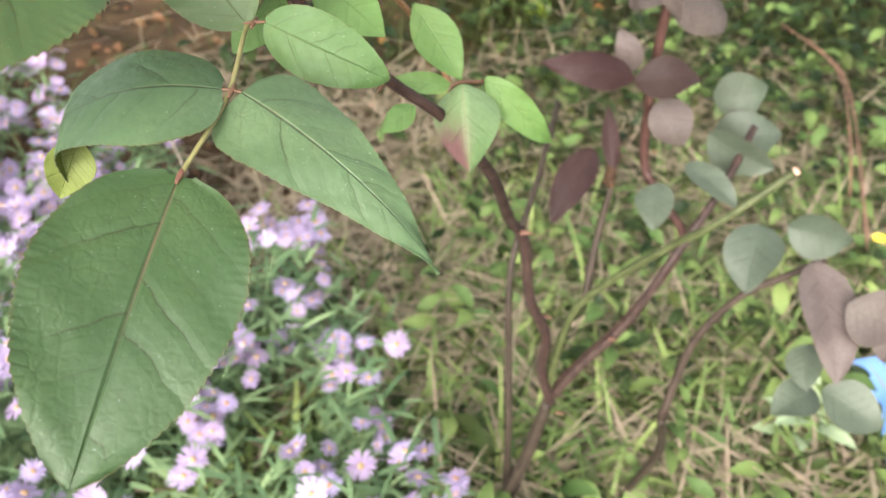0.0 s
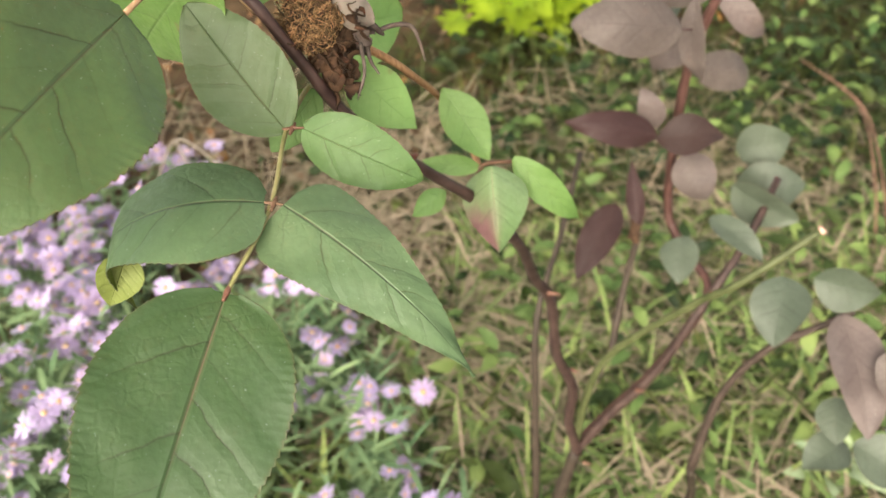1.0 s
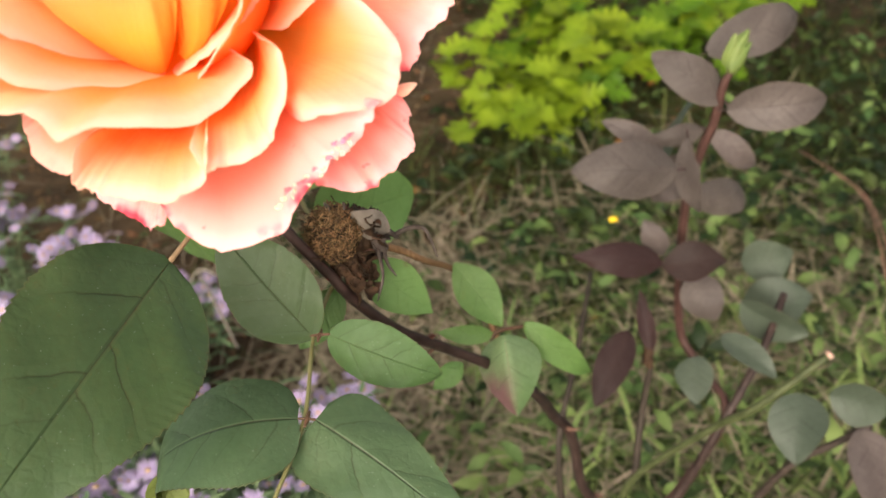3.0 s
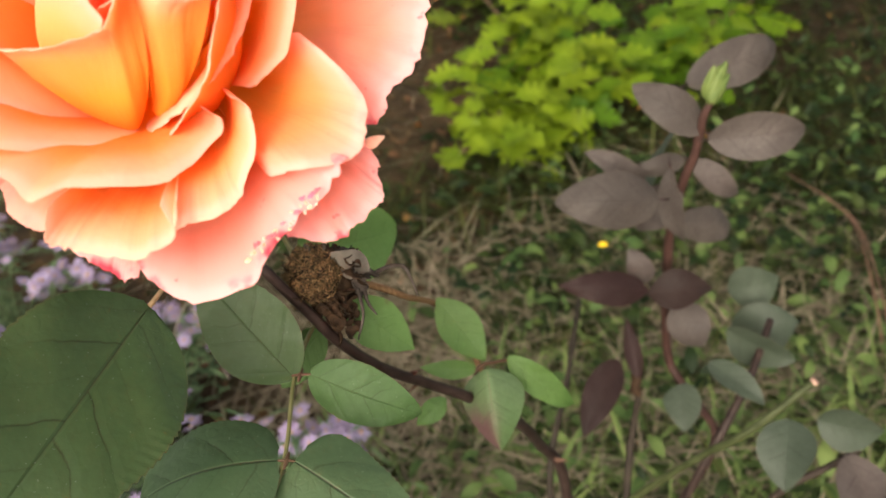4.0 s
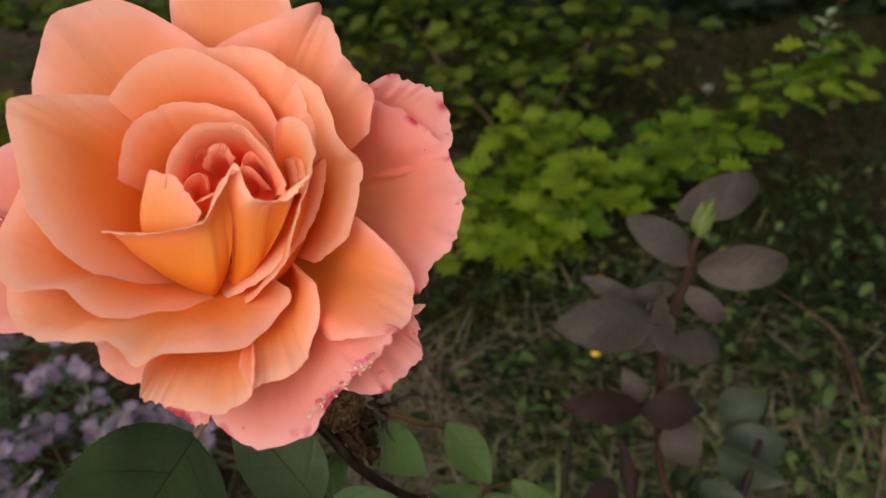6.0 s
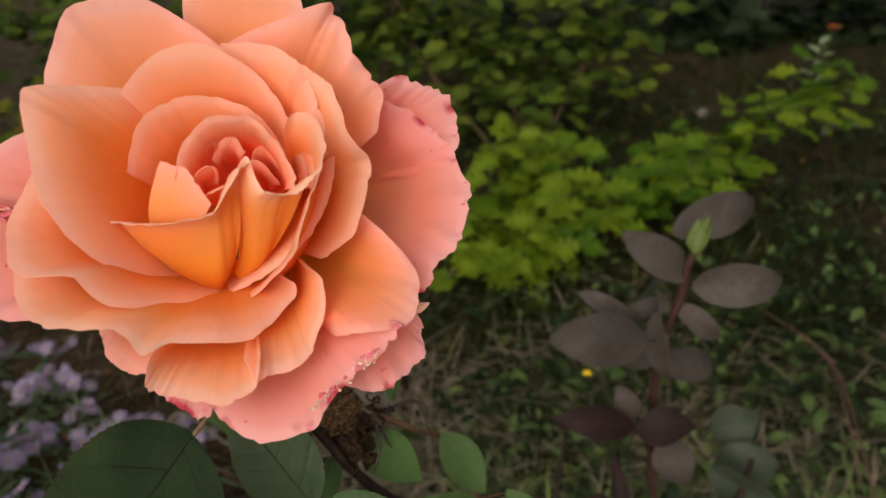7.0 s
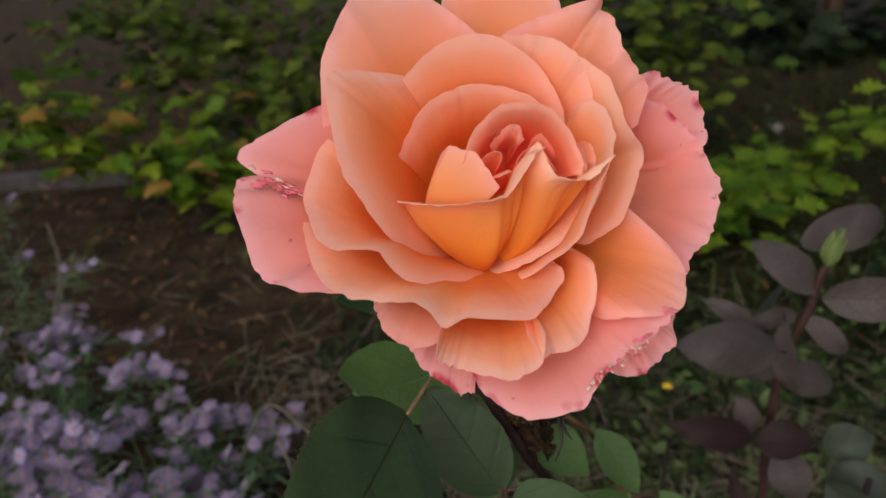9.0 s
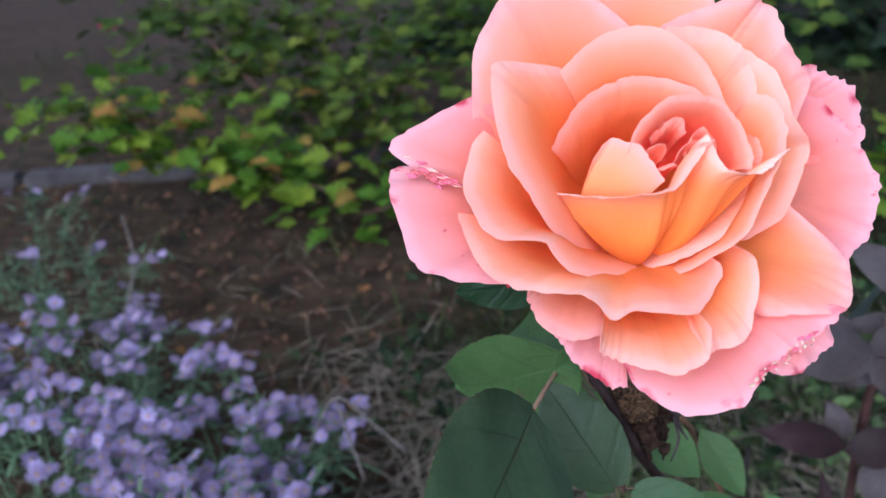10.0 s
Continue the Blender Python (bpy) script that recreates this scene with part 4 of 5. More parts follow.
for k in range(1500):
    d = Vector(rng.normal(size=3)).normalized()
    if d.dot(dead_axis) < 0.1:
        d = (d + dead_axis * 1.3).normalized()
    q = d * rng.uniform(0.0078, 0.0108)
    p0 = DEAD + q - dead_axis * 0.4 * q.dot(dead_axis)
    lay = d.cross(Vector(rng.normal(size=3))).normalized() * rng.uniform(0.0012, 0.0042)
    out = d * rng.uniform(-0.0004, 0.0012)
    if k % 9 == 0 and d.dot(dead_axis) > 0.55:
        lay, out = lay * 0.2, d * rng.uniform(0.002, 0.0038)
    strands.append(tube_arrays([p0, p0 + out + lay * 0.5, p0 + out * 1.3 + lay - d * 0.0008], [0.00017, 0.00016, 0.00026 if k % 9 == 0 else 0.00009], 4, 3))
v, f = joined(strands)
tagged(part("stamen_tangle", mesh_of("stamen_tangle", v, f, None, [DRY_TAN]), withered, None, "tangled tan dried stamens"), kind="stuff")
spikes = []
for k in range(46):
    side = (Matrix.Rotation(rng.uniform(0, 6.28), 3, dead_axis) @ dead_axis.orthogonal()).normalized()
    p0 = DEAD + side * rng.uniform(0.004, 0.0095) + dead_axis * 0.004
    bend = Vector(rng.normal(size=3)) * 0.0012
    spikes.append(tube_arrays([p0, p0 + dead_axis * 0.0022 + bend * 0.4, p0 + dead_axis * rng.uniform(0.003, 0.005) + bend], [0.00016, 0.00013, 0.00026], 5, 4))
v, f = joined(spikes)
tagged(part("stamen_fringe", mesh_of("stamen_fringe", v, f, None, [DRY_DARK]), withered, None, "dark dried stamen stubs"), kind="stuff")
for k in range(70):
    low = k >= 44
    hub = Vector((-0.04, 0.2421, 0.6357)) if not low else Vector((-0.0432, 0.2385, 0.6326)).lerp(Vector((-0.0399, 0.2334, 0.6218)), rng.uniform(0, 1))
    side = (Matrix.Rotation(rng.uniform(0, 6.28), 3, dead_axis) @ dead_axis.orthogonal()).normalized()
    b0 = hub + side * (0.003 if low else 0.0065) + dead_axis * rng.uniform(-0.003, 0.004)
    b1 = b0 + (Vector((0.1, 0, -1)) * rng.uniform(0.003, 0.007) + side * 0.002 if low else side * rng.uniform(0.001, 0.004) + dead_axis * rng.uniform(0.004, 0.010) * (1 if k % 3 else -0.6))
    leaflet(b0, b1, rng.uniform(0.0016, 0.0034), DRY_DARK if low or k % 3 else DRY_SEPAL, withered, side, name="shrivelled_petal", teeth=0, nu=10, nv=5, wave=0.16, bulge=0.2, fold=0.5, twist=rng.normal(0, 0.6), seed=k)
leaflet((-0.0290, 0.2400, 0.6385), (-0.0400, 0.2380, 0.6485), 0.0050, DRY_GREY, withered, name="dried_sepal", label="pale grey papery sepal", teeth=0, nu=18, nv=7, wave=0.08, bulge=0.15, fold=-0.4, seed=4)
for pts, r in (
    ([(-0.0336, 0.2427, 0.6393), (-0.0301, 0.2437, 0.6371), (-0.0275, 0.2444, 0.6343), (-0.0264, 0.2456, 0.6326)], 0.0014),
    ([(-0.0281, 0.2444, 0.6344), (-0.0232, 0.2474, 0.6349), (-0.0179, 0.2485, 0.6341), (-0.0154, 0.246, 0.6305), (-0.0135, 0.244, 0.6241)], 0.0009),
    ([(-0.0313, 0.2411, 0.6335), (-0.0301, 0.2356, 0.6291), (-0.0273, 0.2331, 0.6254)], 0.0008),
    ([(-0.0328, 0.2366, 0.6342), (-0.0314, 0.2298, 0.628), (-0.0339, 0.2266, 0.6203)], 0.0007),
    ([(-0.0469, 0.2389, 0.6489), (-0.0468, 0.2382, 0.6514), (-0.0481, 0.2378, 0.6527), (-0.0469, 0.2358, 0.6515)], 0.0004),
    ([(-0.0421, 0.2395, 0.6493), (-0.0416, 0.2385, 0.6513), (-0.0421, 0.2381, 0.6526)], 0.0007),
):
    v, f = tube_arrays(pts, [r, r * 0.9, r * 0.7, r * 0.35], 7, 6)
    part("dried_sepal", mesh_of("dried_sepal", v, f, None, [DRY_SEPAL]), withered, None, "grey-brown curled dry sepal")


# compound leaf in front: a green rachis with five dark leaflets
stem_joint = Vector((-0.0469, 0.232, 0.6221))
front_leaf = tube("compound_leaf", [stem_joint, (-0.051, 0.2359, 0.6193), (-0.054, 0.2121, 0.6183), (-0.0521, 0.1752, 0.6181), (-0.0586, 0.1469, 0.6132)], [0.0009, 0.0008, 0.0007, 0.00065, 0.0006], RACHIS, bush, "yellow-green grooved leaf stalk with five dark leaflets", 8, 8)
leaflet((-0.0584, 0.1473, 0.6135), (-0.0722, 0.0862, 0.5818), 0.0226, LEAF_MID, front_leaf, bulge=0.05, fold=0.17, seed=1, wide=0.74, nu=137, nv=17, teeth=34, blunt=0.62)
leaflet((-0.0534, 0.1751, 0.6197), (-0.1056, 0.1653, 0.6000), 0.0190, LEAF_SHEEN, front_leaf, facing=(-0.3, -0.15, 1.0), bulge=0.20, fold=-0.12, curl=0.28, seed=2, under=LEAF_UNDER_BACKLIT, wide=0.46, nu=121, nv=17, teeth=30, blunt=0.86)
leaflet((-0.0485, 0.1751, 0.6189), (0.0022, 0.1484, 0.5816), 0.0158, LEAF_SHEEN, front_leaf, facing=(0.2, -0.34, 0.87), bulge=0.10, fold=-0.22, curl=0.03, seed=3, wide=0.36, nu=137, nv=17, teeth=34, blunt=1.0)
leaflet((-0.054, 0.2121, 0.6183), (-0.0797, 0.2260, 0.6520), 0.0138, LEAF_OLIVE, front_leaf, bulge=0.05, fold=0.08, seed=4, wide=0.85, nu=50, nv=15, teeth=22, blunt=0.62)
leaflet((-0.0486, 0.2111, 0.6199), (-0.0132, 0.2039, 0.6053), 0.0098, LEAF_FRESH, front_leaf, bulge=0.08, fold=-0.08, curl=0.04, seed=5, wide=0.74, nu=50, nv=15, teeth=20, blunt=0.62)
leaflet((-0.0487, 0.24, 0.6162), (-0.0634, 0.2258, 0.6023), 0.0070, LEAF_LIGHT, front_leaf, bulge=0.05, seed=6, nu=30, nv=9, teeth=12)
leaflet((-0.0914, 0.1703, 0.6071), (-0.0977, 0.1636, 0.5944), 0.0060, LEAF_UNDER_BACKLIT, front_leaf, bulge=0.12, fold=0.3, seed=71, wide=0.7, nu=36, nv=9, teeth=9, blunt=0.8, turn=-12, name="leaflet_tip", label="curled tip showing its yellow-green underside, brightened as if backlit")
for a, b in (((-0.0534, 0.1751, 0.6197), (-0.0485, 0.1751, 0.6189)), ((-0.0556, 0.2124, 0.6188), (-0.0482, 0.2112, 0.62))):
    tube("leaflet_stalk", [a, (Vector(a) + Vector(b)) / 2 + Vector((0, 0, 0.0001)), b], [0.0003, 0.00055, 0.0003], RED_STALK, front_leaf, "reddish leaflet stalk", 7, 4)

for p in ((-0.0509, 0.1751, 0.6193), (-0.0519, 0.2118, 0.6194), (-0.0583, 0.1478, 0.6136)):
    p = Vector(p)
    tube("joint", [p + Vector((0.0003, 0.0030, 0.0001)), p, p - Vector((0.0003, 0.0030, 0.0001))], [0.0004, 0.00082, 0.0004], RED_STALK, front_leaf, "reddish joint of the leaf stalk", 8, 4)

# compound leaf with the large leaflet beneath the bloom
large_leaf = tube("compound_leaf", [(-0.0621, 0.2322, 0.6463), (-0.0715, 0.2215, 0.6655), (-0.0772, 0.2080, 0.6668), (-0.0834, 0.1937, 0.6636)], [0.0008, 0.0007, 0.0007, 0.0008], PINK_STALK, bush, "reddish leaf stalk under the bloom with one large dark leaflet", 8, 8)
leaflet((-0.0834, 0.1936, 0.6635), (-0.1104, 0.1174, 0.6476), 0.0238, LEAF_DARK, large_leaf, facing=(0.62, -0.35, 0.68), bulge=0.05, fold=0.16, seed=7, wide=0.72, nu=137, nv=17, teeth=34, blunt=0.85)
leaflet((-0.0705, 0.2215, 0.6650), (-0.1201, 0.2870, 0.6115), 0.0195, LEAF_LIGHT, large_leaf, facing=None, bulge=0.06, fold=0.05, seed=8, wide=0.74, nu=50, nv=15, teeth=20, blunt=0.6)
leaflet((-0.0725, 0.2240, 0.6660), (-0.0960, 0.2900, 0.6350), 0.0120, LEAF_LIGHT, large_leaf, facing=(-0.3, -0.5, 0.85), bulge=0.06, seed=9, nu=40, nv=11, teeth=16)
leaflet((-0.0770, 0.2090, 0.6682), (-0.0692, 0.2197, 0.6704), 0.0048, LEAF_LIGHT, large_leaf, bulge=0.12, fold=0.4, seed=10, nu=24, nv=9, teeth=0)
leaflet((-0.0761, 0.2541, 0.6809), (-0.1130, 0.2419, 0.6797), 0.0095, LEAF_MID, large_leaf, bulge=0.04, fold=-0.1, seed=11, nu=40, nv=11, teeth=18)

# pale leaf behind the withered head
pale_leaf = tube("compound_leaf", [(-0.0477, 0.2413, 0.613), (-0.0597, 0.2746, 0.6157), (-0.0667, 0.2926, 0.6147), (-0.0742, 0.3088, 0.6196)], [0.001, 0.0011, 0.001, 0.0009], RACHIS, bush, "pale green leaf with a blotched round leaflet", 8, 6)
leaflet((-0.0675, 0.3053, 0.6067), (-0.0264, 0.3267, 0.6039), 0.0205, LEAF_PALE_LIT, pale_leaf, bulge=0.06, fold=0.06, seed=12, wide=0.8, nu=44, nv=13, teeth=18, blunt=0.55, turn=10)
leaflet((-0.0748, 0.309, 0.62), (-0.0621, 0.3307, 0.6226), 0.0065, LEAF_PALE_LIT, pale_leaf, bulge=0.1, fold=0.25, seed=13, nu=30, nv=9, teeth=12, blunt=0.9)
leaflet((-0.0748, 0.3088, 0.6197), (-0.0848, 0.3079, 0.6273), 0.0060, LEAF_PALE_LIT, pale_leaf, bulge=0.1, fold=0.25, seed=14, nu=30, nv=9, teeth=12, blunt=0.9)
leaflet((-0.0407, 0.2563, 0.6155), (-0.0179, 0.2488, 0.5963), 0.0098, LEAF_PALE_LIT, pale_leaf, bulge=0.06, fold=0.12, seed=15, nu=40, nv=11, teeth=16, wide=0.8, blunt=0.9)

# young leaves on the side shoot
shoot = tube("compound_leaf", [(0.0073, 0.2735, 0.5419), (0.0045, 0.2715, 0.5558), (0.0055, 0.2745, 0.5628), (0.0181, 0.2793, 0.5617)], [0.001, 0.0009, 0.0009, 0.0008], RED_STALK, bush, "young light green leaves flushed with red", 8, 6)
leaflet((-0.0098, 0.2928, 0.5872), (0.0085, 0.2784, 0.5627), 0.0092, LEAF_LIGHT, shoot, bulge=0.05, fold=0.14, seed=16, nu=40, nv=11, teeth=16, wide=0.9, turn=-18, blunt=0.9)
leaflet((0.0051, 0.2741, 0.5623), (-0.0191, 0.2734, 0.5662), 0.0042, LEAF_LIGHT, shoot, bulge=0.12, fold=0.2, seed=17, nu=30, nv=9, teeth=12, blunt=0.9)
leaflet((0.009, 0.2678, 0.5671), (0.0117, 0.2432, 0.5419), 0.0132, LEAF_BLUSH, shoot, bulge=0.14, fold=-1.1, curl=0.12, seed=18, nu=44, nv=13, teeth=14, wide=0.6, blunt=0.95)
leaflet((0.0183, 0.2792, 0.5632), (0.0486, 0.2772, 0.5311), 0.0068, LEAF_LIGHT, shoot, bulge=0.08, fold=0.1, curl=0.08, seed=19, nu=40, nv=11, teeth=16, wide=0.7, blunt=0.9)
leaflet((-0.0087, 0.2535, 0.5661), (-0.021, 0.2473, 0.5589), 0.0046, LEAF_LIGHT, shoot, bulge=0.12, fold=0.3, seed=20, nu=30, nv=9, teeth=12, blunt=0.9)

# leaves on the far canes of the bush
for k, (b, e, half, mat, turn) in enumerate((
    ((0.1, 0.4378, 0.4188), (0.0708, 0.3978, 0.3892), 0.0120, LEAF_WINE, 10),
    ((0.1507, 0.447, 0.3839), (0.1442, 0.4176, 0.3661), 0.0135, LEAF_GREY, 0),
    ((0.1703, 0.4562, 0.3941), (0.1984, 0.4197, 0.3833), 0.0100, LEAF_GREY, 0),
    ((0.2136, 0.4127, 0.3754), (0.2004, 0.3747, 0.3481), 0.0190, LEAF_GREY, 0),
    ((0.2283, 0.4046, 0.3813), (0.2667, 0.3909, 0.3809), 0.0170, LEAF_GREY, 0),
    ((0.245, 0.3885, 0.3633), (0.2454, 0.3161, 0.3276), 0.0185, LEAF_PURPLE, 0),
    ((0.2524, 0.3489, 0.3641), (0.2839, 0.3373, 0.351), 0.0190, LEAF_PURPLE, 0),
    ((0.2459, 0.3592, 0.3156), (0.2395, 0.3321, 0.3005), 0.0125, LEAF_GREY, 0),
    ((0.2507, 0.3326, 0.301), (0.2843, 0.3094, 0.29), 0.0165, LEAF_GREY, 0),
    ((0.2543, 0.3452, 0.2851), (0.2213, 0.3275, 0.2804), 0.0140, LEAF_GREY, 0),
    ((0.1893, 0.4791, 0.4046), (0.2312, 0.4537, 0.3912), 0.0170, LEAF_GREY, 20),
    ((0.2734, 0.3256, 0.338), (0.3015, 0.3444, 0.3589), 0.0170, LEAF_PURPLE, 0),
)):
    leaflet(b, e, half, mat, bush, turn=turn + 24 * math.sin(k * 2.1), bulge=0.09, fold=0.28, twist=0.5 * math.sin(k * 1.3), seed=30 + k, nu=26, nv=9, teeth=13, wide=0.8, blunt=0.75)

# ---- the young purple-leaved rose shoot ----
young = thing("rose_shoot", (0.0700, 0.4090, 0.0), "tall young rose shoot with dull purple leaves and a green bud", "rose bush")
young.location.z = 0.0
ORIGIN[young] = Vector(young.location)
tube("cane", [young.location + Vector((0, 0, -0.02)), (0.0640, 0.4062, 0.0538), (0.0790, 0.4100, 0.1253), (0.0905, 0.4125, 0.1943), (0.1125, 0.4140, 0.2361), (0.1410, 0.4160, 0.2828), (0.1700, 0.4270, 0.3440), (0.1646, 0.4591, 0.3541), (0.1499, 0.4888, 0.3756), (0.1422, 0.4807, 0.4801), (0.1467, 0.4753, 0.53), (0.1523, 0.4724, 0.5535), (0.155, 0.4699, 0.5801), (0.1595, 0.4691, 0.5907)], [0.0044, 0.0042, 0.0040, 0.0038, 0.0036, 0.0034, 0.0032, 0.0032, 0.0034, 0.0034, 0.0032, 0.003, 0.0026, 0.002], CANE_YOUNG, young, "red-brown upright shoot", 10, 8, 0.05)
bud_v, bud_f = tube_arrays([(0.158, 0.468, 0.5883), (0.1596, 0.4701, 0.5931), (0.1616, 0.4725, 0.5985), (0.1643, 0.4754, 0.6052), (0.1689, 0.4776, 0.6103)], [0.0026, 0.0052, 0.0062, 0.0044, 0.0006], 12, 6)
bud = part("bud", mesh_of("bud", bud_v, bud_f, None, [BUD_GREEN]), young, None, "pointed pale green rose bud")
for b, e in (((0.1542, 0.4627, 0.5936), (0.1653, 0.4705, 0.614)), ((0.1546, 0.4617, 0.5937), (0.1681, 0.4694, 0.6065)), ((0.1534, 0.4659, 0.5934), (0.158, 0.468, 0.6132))):
    leaflet(b, e, 0.0035, BUD_GREEN, bud, name="sepal", teeth=0, nu=12, nv=5, bulge=0.12, fold=-0.5, wide=0.6)
def shoot_leaflet(k, b, e, half, mat, turn):
    leaflet(b, e, half, mat, young, turn=turn + 12 * math.sin(k * 2.7), bulge=0.13, fold=-0.35 if k == 5 else 0.32 * math.cos(k * 2.2), twist=0.5 * math.sin(k * 1.9), curl=0.06, seed=60 + k, nu=26, nv=9, teeth=11, wide=0.8, blunt=0.9 if mat is LEAF_WINE else 0.66)
    tube("leaflet_stalk", [Vector(b) + (Vector(b) - Vector(e)).normalized() * 0.006, b], [0.0008, 0.0007], CANE_RED, young, "", 6, 2)


for k, row in enumerate((
    ((0.1587, 0.4686, 0.5647), (0.2193, 0.4645, 0.5679), 0.0145, LEAF_PURPLE, 0),
    ((0.1565, 0.4706, 0.5693), (0.1128, 0.4839, 0.5996), 0.0130, LEAF_PURPLE, 25),
    ((0.1531, 0.5012, 0.5893), (0.2246, 0.5361, 0.5993), 0.0150, LEAF_PURPLE, 0),
    ((0.1198, 0.4675, 0.5372), (0.0821, 0.4687, 0.5647), 0.0080, LEAF_PURPLE, 0),
    ((0.1478, 0.4774, 0.5475), (0.1104, 0.4715, 0.5463), 0.0070, LEAF_PURPLE, 15),
    ((0.1221, 0.4373, 0.543), (0.0576, 0.4301, 0.5513), 0.0175, LEAF_PURPLE, 0),
    ((0.1439, 0.4753, 0.5301), (0.1163, 0.4731, 0.5), 0.0140, LEAF_PURPLE, 0),
    ((0.1502, 0.4915, 0.4923), (0.2001, 0.5147, 0.4705), 0.0135, LEAF_PURPLE, 0),
    ((0.1345, 0.4625, 0.5506), (0.1414, 0.4469, 0.5025), 0.0085, LEAF_PURPLE, 30),
)):
    shoot_leaflet(k, *row)
for k, row in enumerate((
    ((0.1517, 0.4768, 0.546), (0.1834, 0.471, 0.5203), 0.0085, LEAF_PURPLE, -10),
    ((0.1247, 0.4603, 0.4583), (0.0614, 0.4516, 0.4758), 0.0120, LEAF_WINE, 0),
    ((0.1247, 0.4595, 0.4564), (0.1682, 0.4557, 0.4605), 0.0140, LEAF_WINE, 0),
    ((0.2054, 0.5287, 0.4029), (0.2432, 0.5229, 0.4146), 0.0180, LEAF_GREY, 0),
    ((0.1497, 0.4764, 0.433), (0.1649, 0.4548, 0.4086), 0.0150, LEAF_PURPLE, 0),
    ((0.2043, 0.504, 0.3714), (0.2485, 0.493, 0.3962), 0.0220, LEAF_GREY, 0),
    ((0.1608, 0.5287, 0.5523), (0.1276, 0.4952, 0.4758), 0.0100, LEAF_GREY, 60),
    ((0.1261, 0.4668, 0.4608), (0.1121, 0.4683, 0.489), 0.0090, LEAF_PURPLE, 0),
)):
    shoot_leaflet(k + 9, *row)


# ---- asters ----
rng = np.random.RandomState(11)


def aster_flower(seed):
    """Narrow rays in two whorls round a low domed disc."""
    r = np.random.RandomState(seed)
    verts, faces, mats = [], [], []
    count = 17
    for k in range(count):
        a = 2 * math.pi * (k + r.uniform(-0.25, 0.25)) / count
        ln, up, hw = r.uniform(0.0088, 0.0118), r.uniform(-0.0018, 0.0026), r.uniform(0.0010, 0.0014)
        ca, sa = math.cos(a), math.sin(a)
        n = len(verts)
        for d, w, h in ((0.0022, 0.5, 0.0), (0.006, 1.0, 0.6), (0.0092, 0.95, 0.9), (ln + 0.001, 0.25, 0.75)):
            for sgn in (-1, 1):
                verts.append((ca * d - sa * sgn * w * hw, sa * d + ca * sgn * w * hw, up * h + 0.0003 * (k % 2)))
        for i in range(3):
            faces.append((n + 2 * i, n + 2 * i + 1, n + 2 * i + 3, n + 2 * i + 2))
            mats.append(0)
    n = len(verts)
    for ring, (rad, h) in enumerate(((0.0026, 0.0004), (0.0021, 0.0013), (0.0011, 0.0018))):
        for k in range(9):
            a = 2 * math.pi * k / 9
            verts.append((rad * math.cos(a), rad * math.sin(a), h))
    for ring in range(2):
        for k in range(9):
            a, b = n + ring * 9 + k, n + ring * 9 + (k + 1) % 9
            faces.append((a, b, b + 9, a + 9))
            mats.append(1)
    faces.append(tuple(n + 18 + k for k in range(9)))
    mats.append(1)
    return mesh_of("aster_flower", verts, faces, None, [ASTER_RAY, ASTER_DISC], mats)


ASTERS = [aster_flower(s) for s in range(4)]


def blade(p, d, length, w, bend, up=(0, 0, 1)):
    """A narrow leaf of three quads."""
    p, d = Vector(p), Vector(d).normalized()
    side = d.cross(Vector(up)).normalized() if abs(d.z) < 0.98 else Vector((1, 0, 0))
    out = []
    for k, ww in ((0, 0.7), (0.4, 1.0), (0.75, 0.7), (1.0, 0.08)):
        c = p + d * length * k + Vector((d.x * 0.5, d.y * 0.5, -1)).normalized() * bend * length * k * k
        out += [c - side * w * ww, c + side * w * ww]
    return out, [(0, 1, 3, 2), (2, 3, 5, 4), (4, 5, 7, 6)]


